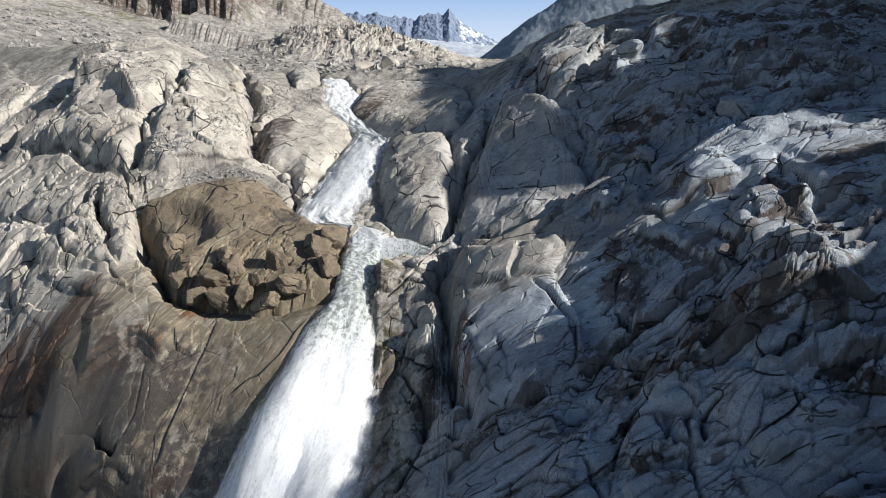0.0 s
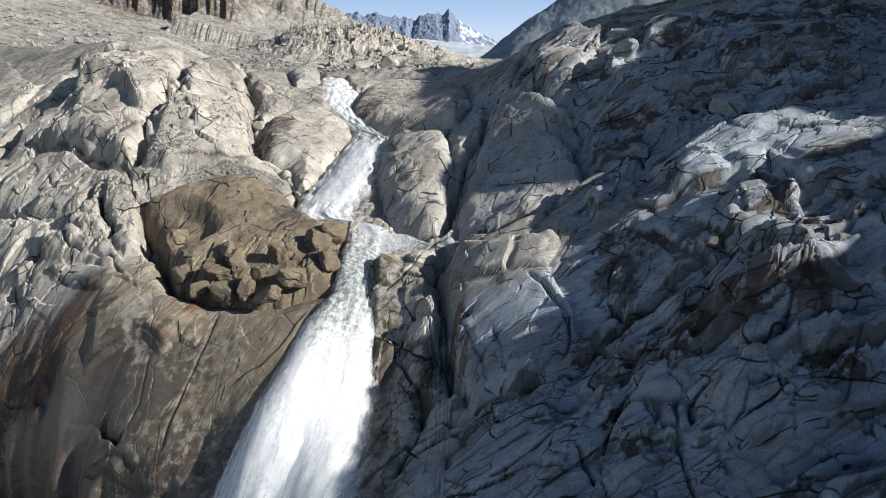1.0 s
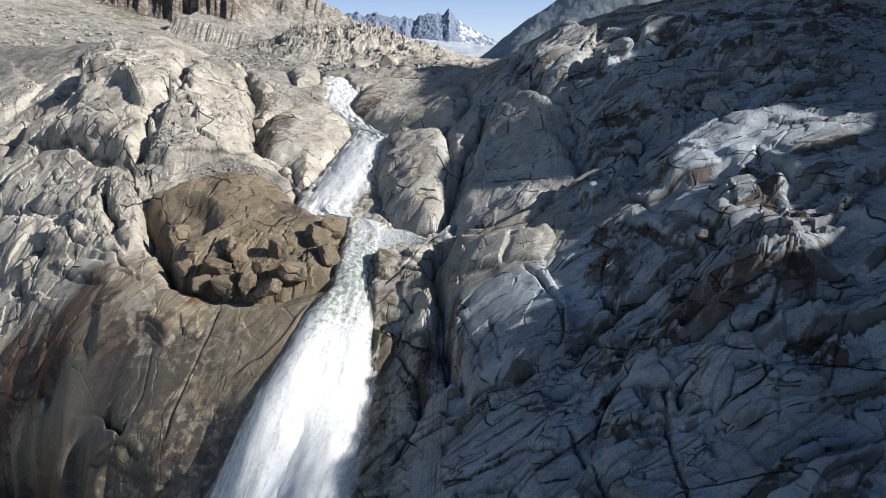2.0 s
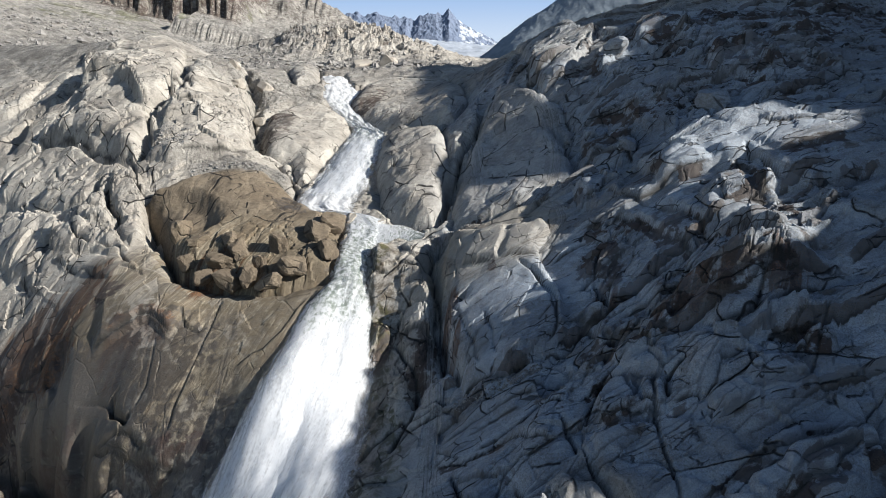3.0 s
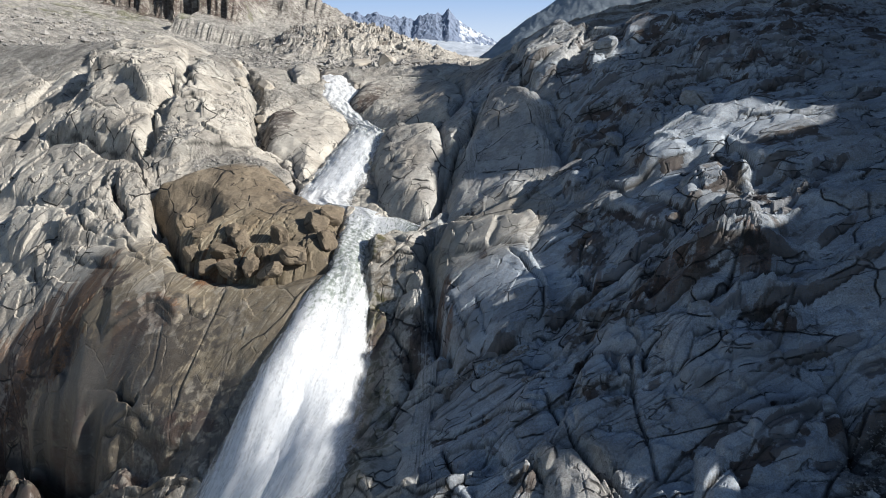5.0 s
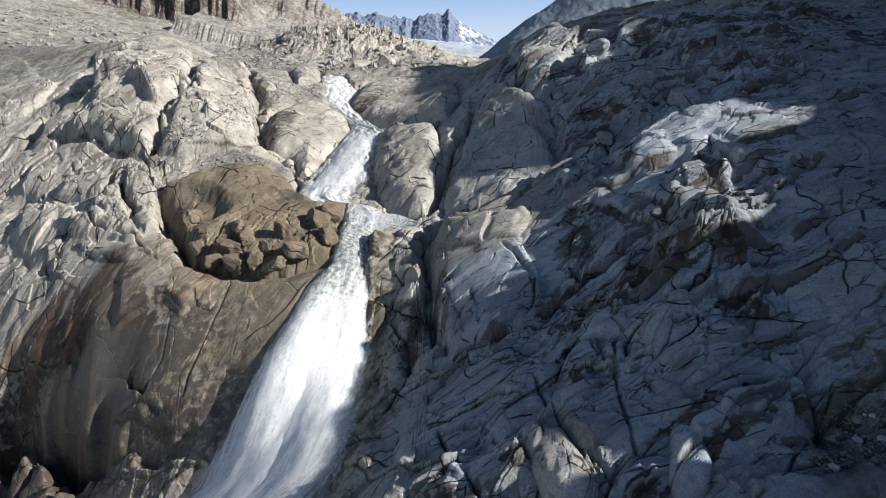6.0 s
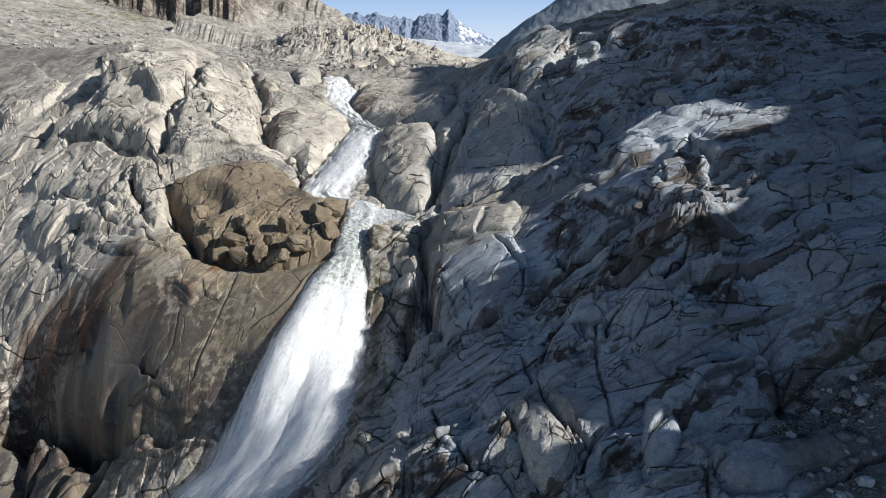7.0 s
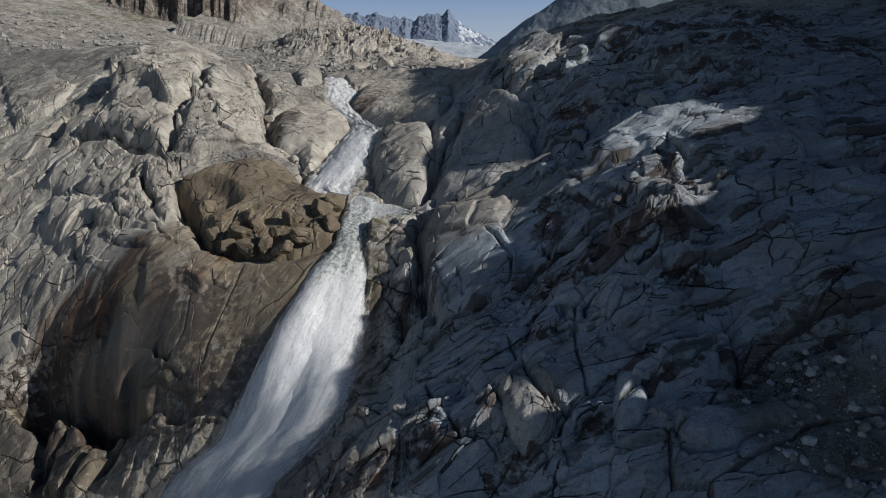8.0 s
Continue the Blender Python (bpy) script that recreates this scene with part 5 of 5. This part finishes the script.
def boulder(name, outline, bulge, rim, sink, material, label, category="boulder", shatter=0.0, cell=0.4, lean=(0.0, 0.0)):
    """A rounded rock that sits in its seat: a cap over the outline with steep flanks."""
    xs, ys = [p[0] for p in outline], [p[1] for p in outline]
    nx, ny = int((max(xs) - min(xs)) / cell) + 6, int((max(ys) - min(ys)) / cell) + 6
    x, y = np.meshgrid(min(xs) - 2 * cell + cell * np.arange(nx), min(ys) - 2 * cell + cell * np.arange(ny))
    d = inside(x + 0.5 * smooth_noise(x / 2.5, y / 2.5, 91), y + 0.5 * smooth_noise(x / 2.5, y / 2.5, 92), outline)
    r = np.clip(d / rim, 0, 1)
    round_ = np.sqrt(1 - (1 - r) ** 2)
    z = base_height(x, y) + (bulge + sink) * round_ - sink
    z = z + lean[0] * (x - sum(xs) / len(xs)) + lean[1] * (y - sum(ys) / len(ys))
    z = z + 0.5 * fractal(x / 8, y / 8, 93, 3) + 0.08 * fractal(x / 1.3, y / 1.3, 94, 3)
    shatter = shatter * step(104, 92, y - 0.2 * (x + 40))
    z = z + 0.5 * facets(x / 4.5, y / 4, 99, 0.9)
    lv, gap = blocks(x / 6 + 0.2 * smooth_noise(x / 2, y / 2, 97), y / 7, 95)
    z = z + (0.15 + 0.9 * shatter) * (lv - 0.7 * (1 - step(0, 0.07, gap)))
    lv, gap = blocks(x / 2.2 + 0.2 * smooth_noise(x, y, 98), y / 2.4, 96)
    z = z + (0.02 + 0.8 * shatter) * (lv - 0.4 * (1 - step(0, 0.1, gap)))
    z = z + clefts_height(x, y) - SCOOP * patch(x, y, -55, 104, 11, 6, -25)
    mesh, co = sheet_mesh(name, x, y, z, d > -cell)
    attributes(mesh, co[:, 0], co[:, 1])
    mesh.materials.append(material)
    return tagged(new(name, mesh), label, category)


boulder("boulder", EGG, 2.2, 7, 3.5, bedrock, "pale egg-shaped boulder beside the stream pool")
boulder("boulder", STREAM_BOULDER, 3.2, 9, 4, bedrock, "rounded tan boulder with a dark flank above the stream")
boulder("boulder", DOME, 2.6, 8, 4, bedrock, "broad domed grey rock beside the upper cascade")
boulder("rock_slab", BIG_SLAB, 1.0, 4, 3.5, bedrock, "tall smooth grey slab between dark clefts", "rock slab", lean=(0.1, 0.0))
boulder("boulder", TOP_BOULDER, 3, 7, 3, bedrock, "blunt tan boulder at the head of the cascade")
knob = tagged(new("rock_outcrop"), "brown broken rock outcrop overhanging the waterfall lip", "rock outcrop")
knob.location = (-38, 95, 70)
cap = boulder("cap", KNOB, 2.0, 5, 3.5, knob_rock, "", "", shatter=0.5, cell=0.3)
cap.parent, cap.matrix_parent_inverse = knob, Matrix.Translation(knob.location).inverted()
boulder("rock_block", LIT_BLOCK, 1.2, 2, 1.5, bedrock, "pale jointed block at the foot of the slope", "rock", cell=0.2)
boulder("rock_block", GREY_BLOCK, 1.0, 1.6, 1.5, bedrock, "grey angular block among dark fractured sheets", "rock", cell=0.2)
boulder("rock_ledge", LEDGE_BLOCK, 1.0, 1.6, 1.5, bedrock, "pale rounded ledge standing out of dark scree", "rock", cell=0.2)
boulder("rock_slab", FOOT_SLAB, 2.5, 2, 2, bedrock, "leaning brown slab at the foot of the wall", "rock slab", cell=0.25)
boulder("rock_block", PALE_BLOCK, 2.0, 1.5, 2, bedrock, "small pale block wedged under the wall", "rock", cell=0.25)


# ---- water ----
def ribbon(name, left, right, lift, froth, narrow=0.0, shift=0.0, material=None, ends=(0.0, 0.0), seed=101, rows=200, cols=36, churn=1.0, rough=1.0):
    """A sheet of running water between two banks, drawn in by narrow and pushed aside by shift."""
    n = len(left)
    t = np.linspace(0, n - 1, rows)
    lx, ly = np.interp(t, np.arange(n), [p[0] for p in left]), np.interp(t, np.arange(n), [p[1] for p in left])
    rx, ry = np.interp(t, np.arange(n), [p[0] for p in right]), np.interp(t, np.arange(n), [p[1] for p in right])
    k = max(5, rows // (2 * n)) | 1
    ker = np.hanning(k + 2)[1:-1]
    ker /= ker.sum()
    lx, ly, rx, ry = (np.convolve(np.pad(v, k // 2, "edge"), ker, "valid") for v in (lx, ly, rx, ry))
    a = np.linspace(-0.12 + narrow, 1.12 - narrow, cols)[None, :] + shift
    x, y = lx[:, None] * (1 - a) + rx[:, None] * a, ly[:, None] * (1 - a) + ry[:, None] * a
    down = np.concatenate([[0], np.cumsum(np.hypot(np.diff((lx + rx) / 2), np.diff((ly + ry) / 2)))]) * 1.25
    width = np.hypot(rx - lx, ry - ly)
    mid = np.abs(np.linspace(-1, 1, cols))[None, :]
    share = t[:, None] / (n - 1)
    body = np.clip(1.15 - mid ** 2.2, 0, 1) + 0 * x
    if ends[0]:
        body = body * np.clip(share / ends[0], 0, 1)
    if ends[1]:
        body = body * np.clip((1 - share) / ends[1], 0, 1)
    up = np.interp(t, np.arange(n), lift)[:, None]
    acr = (a - 0.5) * width[:, None]
    z = base_height(x, y) - 0.9 + up * np.clip(1 - mid ** 2.5, -0.2, 1)
    z = z + (0.14 + 0.02 * up) * fractal(acr / 2.6, down[:, None] / 7.0, seed, 3, 0.4) + 0.05 * rough * fractal(acr / (0.8 + 0.12 * rough), down[:, None] / (1.3 + 0.3 * rough), seed + 4, 3)
    mesh, co = sheet_mesh(name, x, y, z)
    for key, v in (("across", acr), ("down", churn * down[:, None] + 7 * (seed % 13) + 0 * x), ("body", body), ("froth", np.interp(t, np.arange(n), froth)[:, None] + 0 * x)):
        mesh.attributes.new(key, "FLOAT", "POINT").data.foreach_set("value", v.astype(np.float32).ravel())
    mesh.materials.append(material or white_water)
    mesh.polygons.foreach_set("use_smooth", np.ones(len(mesh.polygons), bool))
    mesh.update()
    return new(name, mesh)


waterfall = tagged(new("waterfall"), "white foaming meltwater cascade falling down the gorge", "waterfall")
waterfall.location = (-18, 95, float(base_height(np.array([-18.0]), np.array([95.0]))[0]))
pieces = [
    ribbon("upper_cascade", LEFT_BANK[:8], RIGHT_BANK[:8], [1.1, 1.1, 1.1, 1.1, 1.5, 1.7, 1.2, 0.9], [0.16, 0.12, 0.08, 0.03, 0.06, 0.1, 0.25, 0.1], rows=300, cols=60, seed=101, churn=1.6, rough=7.0),
    ribbon("cascade_spray", LEFT_BANK[3:7], RIGHT_BANK[3:7], [1.6, 2.2, 2.4, 1.6], [0.4, 0.4, 0.45, 0.5], 0.08, 0.0, flung_water, (0.2, 0.15), 131, 120),
    ribbon("lip", LEFT_BANK[7:13], RIGHT_BANK[7:13], [0.9, 0.9, 0.9, 1.4, 2.1, 2.6], [0.2, 0.12, 0.06, 0.0, -0.02, 0.0], ends=(0, 0.1), rows=140, seed=111, churn=2.2),
    ribbon("main_fall", LEFT_BANK[11:], RIGHT_BANK[11:], [2.5, 3.3, 4.6, 5.6, 6.2, 5.8, 4.0, 2.2, 1.2], [-0.02, 0.0, 0.15, 0.4, 0.5, 0.5, 0.42, 0.3, 0.2], ends=(0.1, 0.1), rows=260, seed=121, churn=1.5),
    ribbon("flung_veil", LEFT_BANK[12:], RIGHT_BANK[12:], [3.6, 5.2, 6.4, 7.0, 6.6, 4.8, 3.2, 2.0], [0.1, 0.25, 0.45, 0.5, 0.5, 0.45, 0.4, 0.3], 0.1, -0.13, flung_water, (0.4, 0.2), 141, 200),
    ribbon("flung_strand", LEFT_BANK[10:], RIGHT_BANK[10:], [1.7, 2.6, 3.5, 4.9, 5.9, 6.4, 6.0, 4.2, 2.8, 1.6], [0.0, 0.02, 0.05, 0.2, 0.45, 0.5, 0.5, 0.4, 0.35, 0.3], 0.12, 0.15, flung_water, (0.2, 0.25), 151, 220),
]
pool = ribbon("pool", [(-18.4, 103.5), (-12.0, 102.4), (-7.0, 100.2), (-1.4, 95.4)], [(-17.5, 97.0), (-13.0, 95.4), (-8.0, 94.6), (-2.2, 93.6)], [0.75, 0.8, 0.75, 0.7], [0.14, 0.1, 0.04, -0.05], ends=(0, 0.1), rows=90, seed=161, churn=2.8)
for piece in pieces + [pool]:
    piece.parent = waterfall
    piece.matrix_parent_inverse = Matrix.Translation(waterfall.location).inverted()


# ---- loose rock ----
def stone_mesh(name, seed, boxy, rough, material, levels=2):
    """A rounded, chipped stone about 2 m across, to be scaled."""
    bm = bmesh.new()
    bmesh.ops.create_icosphere(bm, subdivisions=levels, radius=1.0)
    for v in bm.verts:
        c = v.co.copy()
        k = (abs(c.x) ** boxy + abs(c.y) ** boxy + abs(c.z) ** boxy) ** (1.0 / boxy)
        c = c / k
        c = c * (1 + rough * noise.fractal(c * 1.1 + Vector((seed, 2.0 * seed, 0)), 0.9, 2.1, 3))
        v.co = c
    for k in range(5):  # flat broken faces
        d = Vector((random.uniform(-1, 1), random.uniform(-1, 1), random.uniform(-0.6, 1))).normalized()
        for v in bm.verts:
            over = v.co.dot(d) - 0.78
            if over > 0:
                v.co -= d * over
    mesh = bpy.data.meshes.new(name)
    bm.to_mesh(mesh)
    bm.free()
    mesh.materials.append(material)
    return mesh


def surface(x, y):
    return float(ground_height(np.array([float(x)]), np.array([float(y)]))[0])


stone_kinds = [stone_mesh("stone", 3 + k, 2.6 + 0.5 * k, 0.3, pale_stone if k % 2 else stone_mat) for k in range(6)]
chunk_kinds = [stone_mesh("block", 31 + k, 3.5 + k, 0.25, knob_rock, 3) for k in range(4)]
slab_kinds = [stone_mesh("rock", 61 + k, 3.0 + k, 0.3, bedrock, 3) for k in range(3)]
tan_kinds = [stone_mesh("rock", 71 + k, 3.0 + k, 0.3, tan_stone, 3) for k in range(3)]


def put(name, mesh, x, y, size, seat=0.35, parent=None, over=None):
    ob = new(name, mesh)
    z = (surface(x, y) if over is None else over) + seat * size[2]
    m = Matrix.LocRotScale((x, y, z), Euler((random.uniform(-0.3, 0.3), random.uniform(-0.3, 0.3), random.uniform(0, 6.3))), size)
    ob.matrix_world = m
    if parent:
        ob.parent, ob.matrix_parent_inverse = parent, Matrix.Translation(parent.location).inverted()
    return ob


# blocks that hang in the broken face of the outcrop
for k, (x, y, z, sx, sy, sz) in enumerate([
        (-53.4, 101.7, 73.8, 2.5, 2.2, 2.6), (-48.4, 91.7, 69.6, 1.5, 1.4, 1.6), (-46.7, 95.6, 72.6, 2.2, 2.0, 1.8), (-41.0, 90.4, 70.4, 2.4, 1.8, 1.5),
        (-38.1, 86.3, 68.0, 2.6, 1.8, 1.7), (-34.3, 86.0, 68.9, 2.2, 1.6, 1.9), (-32.6, 87.8, 70.2, 1.2, 1.0, 2.2), (-30.1, 91.7, 73.2, 1.7, 1.2, 2.0),
        (-25.9, 87.1, 70.6, 2.6, 2.0, 1.8), (-23.8, 95.9, 74.6, 2.8, 2.4, 2.2), (-20.8, 91.3, 72.4, 1.8, 1.8, 2.0), (-30.1, 84.2, 68.3, 2.4, 1.6, 1.3),
        (-43.6, 87.5, 67.9, 1.9, 1.5, 1.4), (-40.5, 94.8, 73.6, 2.6, 1.6, 1.4), (-21.4, 100.5, 75.6, 2.6, 2.2, 1.6), (-37.9, 92.0, 72.2, 2.2, 1.6, 1.5)]):
    put("block", chunk_kinds[k % 4], x, y, (sx, sy, sz), 0, knob, z)

# single boulders on the slopes
for k, (x, y, s, what) in enumerate([
        (42.5, 128.6, 3.2, "pale rounded boulder perched on dark rock"), (54.1, 101.3, 2.9, "split round boulder on the shaded slope"), (37.4, 99.0, 2.0, "angular grey block lodged in a gully"),
        (-25.7, 269.0, 7.0, "pale boulder at the valley lip"), (-36.9, 251.7, 6.0, "pale boulder at the valley lip"), (-18.6, 106.4, 2.4, "dark wet rock parting the stream"),
        (-72.0, 190.0, 3.2, "tan boulder among valley debris"), (-58.0, 178.0, 2.6, "tan boulder among valley debris"), (-62.0, 166.0, 2.2, "tan boulder among valley debris"), (-54.0, 158.0, 2.0, "tan boulder among valley debris")]):
    tagged(put("boulder", (slab_kinds if x > 0 else tan_kinds)[k % 3], x, y, (s, 0.8 * s, 0.7 * s), 0.1), what, "boulder")

# stones of the scree at the foot of the slope
count = 0
while count < 230:
    x, y = random.uniform(41, 64), random.uniform(22, 41)
    if patch(np.array([x]), np.array([y]), 53, 31, 12, 9)[0] < 0.3 + 0.4 * random.random():
        continue
    s = 0.14 + 0.75 * random.random() ** 4
    tagged(put("stone", stone_kinds[count % 6], x, y, (s, s * random.uniform(0.7, 1), s * random.uniform(0.5, 0.9))), "rounded grey stone lying on dark scree", "stone", "stones of the scree")
    count += 1


def rubble(name, x, y, size, material, label, category="gravel"):
    """Many small stones in one mesh."""
    n = len(x)
    base = np.array([(1, 0, 0), (-1, 0, 0), (0, 1, 0), (0, -1, 0), (0, 0, 1), (0, 0, -1)], float)
    faces = np.array([(0, 2, 4), (2, 1, 4), (1, 3, 4), (3, 0, 4), (2, 0, 5), (1, 2, 5), (3, 1, 5), (0, 3, 5)])
    rng = np.random.default_rng(len(name) + n)
    co = base[None] * rng.uniform(0.6, 1.25, (n, 6, 1)) + rng.uniform(-0.3, 0.3, (n, 6, 3))
    turn = rng.uniform(0, 6.3, n)
    c, s = np.cos(turn)[:, None], np.sin(turn)[:, None]
    co = np.stack([co[..., 0] * c - co[..., 1] * s, co[..., 0] * s + co[..., 1] * c, 0.75 * co[..., 2]], -1) * size[:, None, None]
    co += np.stack([x, y, ground_height(x, y) + 0.2 * size], -1)[:, None, :]
    tri = (faces[None] + 6 * np.arange(n)[:, None, None]).reshape(-1, 3)
    mesh = bpy.data.meshes.new(name)
    mesh.from_pydata(co.reshape(-1, 3).tolist(), [], tri.tolist())
    mesh.materials.append(material)
    return tagged(new(name, mesh), label, category, kind="stuff")


def spread(n, seed, *zones):
    """Places scattered over oval zones (x, y, rx, ry, turn)."""
    rng = np.random.default_rng(seed)
    xs, ys = [], []
    for x, y, rx, ry, turn in zones:
        r, a = np.sqrt(rng.random(n)), rng.uniform(0, 2 * math.pi, n)
        u, v = rx * r * np.cos(a), ry * r * np.sin(a)
        c, s = math.cos(radians(turn)), math.sin(radians(turn))
        xs.append(x + u * c - v * s)
        ys.append(y + u * s + v * c)
    return np.concatenate(xs), np.concatenate(ys)


rng = np.random.default_rng(9)
x, y = spread(5000, 1, (53, 31, 12, 9, 0))
rubble("scree", x, y, 0.06 + 0.16 * rng.random(len(x)) ** 2, stone_mat, "dark wet gravel and small stones")
x, y = spread(420, 2, (8.5, 92.3, 8, 0.7, -5), (6.5, 60, 4, 0.9, 0), (15.2, 55.2, 2.2, 1.0, 20), (12, 59.5, 3, 0.5, 5), (-1.0, 94.2, 2.0, 1.0, 0))
rubble("gravel", x, y, 0.06 + 0.2 * rng.random(len(x)) ** 3, stone_mat, "grey gravel caught in the rock gutters")
x, y = spread(900, 3, (-48, 121, 11, 3.5, 8), (-61, 187, 16, 24, 20), (-54, 156, 6, 18, 0), (-68, 128, 8, 3, 0), (-100, 168, 14, 10, 0))
rubble("debris", x, y, 0.08 + 0.4 * rng.random(len(x)) ** 4, stone_mat, "pale broken debris lying on rock ledges")
x, y = spread(2600, 4, (-230, 330, 130, 100, 0), (-80, 300, 110, 70, 0), (-160, 480, 190, 120, 0))
rubble("valley_debris", x, y, 0.35 + 2.4 * rng.random(len(x)) ** 6, stone_mat, "grey boulders and debris strewn over the valley side")


# ---- distance ----
def range_mesh(name, x0, x1, dist, crest, foot, seed, rough, grain, material, label, deep=500):
    """A mountain side whose crest follows a run of heights."""
    nx, ny = 320, 60
    u = np.linspace(0, 1, nx)
    top = np.interp(u, np.linspace(0, 1, len(crest)), crest)
    v = np.linspace(0, 1, ny)[:, None]
    x = x0 + (x1 - x0) * u[None, :] + 0 * v
    y = dist + deep * v + 0 * x
    z = foot + (top[None, :] - foot) * v ** 0.8
    z = z + rough * (0.3 + 0.7 * v) * fractal(x / grain, y / grain, seed, 5, 0.5)
    mesh, _ = sheet_mesh(name, x, y, z)
    mesh.materials.append(material)
    return tagged(new(name, mesh), label, "mountain", kind="structure")


# rock and snow of a far slope, its rock colours carrying painted haze
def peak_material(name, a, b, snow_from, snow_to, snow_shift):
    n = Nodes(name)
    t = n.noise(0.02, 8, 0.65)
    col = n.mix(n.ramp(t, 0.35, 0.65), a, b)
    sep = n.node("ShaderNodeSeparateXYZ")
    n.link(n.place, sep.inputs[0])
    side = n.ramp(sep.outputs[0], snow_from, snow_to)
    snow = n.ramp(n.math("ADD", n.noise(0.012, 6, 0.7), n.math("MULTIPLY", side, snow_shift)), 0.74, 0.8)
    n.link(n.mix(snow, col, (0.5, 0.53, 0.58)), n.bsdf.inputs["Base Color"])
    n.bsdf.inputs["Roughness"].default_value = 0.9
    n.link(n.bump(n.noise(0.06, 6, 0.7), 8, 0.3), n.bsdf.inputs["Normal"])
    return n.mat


# aerial haze is mixed into these blue base colours
hazed_peak = peak_material("hazed_peak", (0.135, 0.17, 0.24), (0.165, 0.2, 0.275), 60, 130, 0.26)
hazed_hill = peak_material("hazed_hill", (0.17, 0.21, 0.25), (0.27, 0.31, 0.34), 500, 4000, 0.0)
ice = simple("glacier_ice", (0.36, 0.39, 0.43), (0.52, 0.55, 0.59), 0.02, 0.6, 0.6, 3)


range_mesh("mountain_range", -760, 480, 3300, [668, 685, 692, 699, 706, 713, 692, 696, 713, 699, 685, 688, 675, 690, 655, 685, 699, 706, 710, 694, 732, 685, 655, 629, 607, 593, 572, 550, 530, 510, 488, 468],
           300, 201, 9, 26, hazed_peak, "hazy blue jagged peaks with snow patches")
range_mesh("mountain_side", 60, 700, 1500, [215, 281, 348, 413, 480, 545, 613, 680], 120, 202, 9, 130, hazed_hill, "grey shaded mountainside beyond the ridge", deep=420)
range_mesh("glacier", -260, 420, 2300, [440, 430, 420, 410, 405, 400, 395], 300, 203, 5, 70, ice, "pale crevassed glacier tongue below the peaks", deep=500)


# the pale sky low over the valley head, far behind all else
n = Nodes("sky_backdrop")
grad = n.node("ShaderNodeSeparateXYZ")
n.link(n.place, grad.inputs[0])
air = n.node("ShaderNodeEmission")
n.link(n.mix(n.ramp(grad.outputs[2], 500, 1000), (0.66, 0.76, 0.9), (0.36, 0.53, 0.82)), air.inputs["Color"])
air.inputs["Strength"].default_value = 0.64
n.link(air.outputs[0], n.out.inputs["Surface"])
bx, bz = np.meshgrid(np.linspace(-2200, 2200, 12), np.linspace(150, 2000, 8))
mesh, _ = sheet_mesh("backdrop", bx, 4300 - 0.00006 * bx ** 2, bz)
mesh.materials.append(n.mat)
tagged(new("backdrop", mesh), "pale blue clear sky over the valley head", "sky", kind="structure")
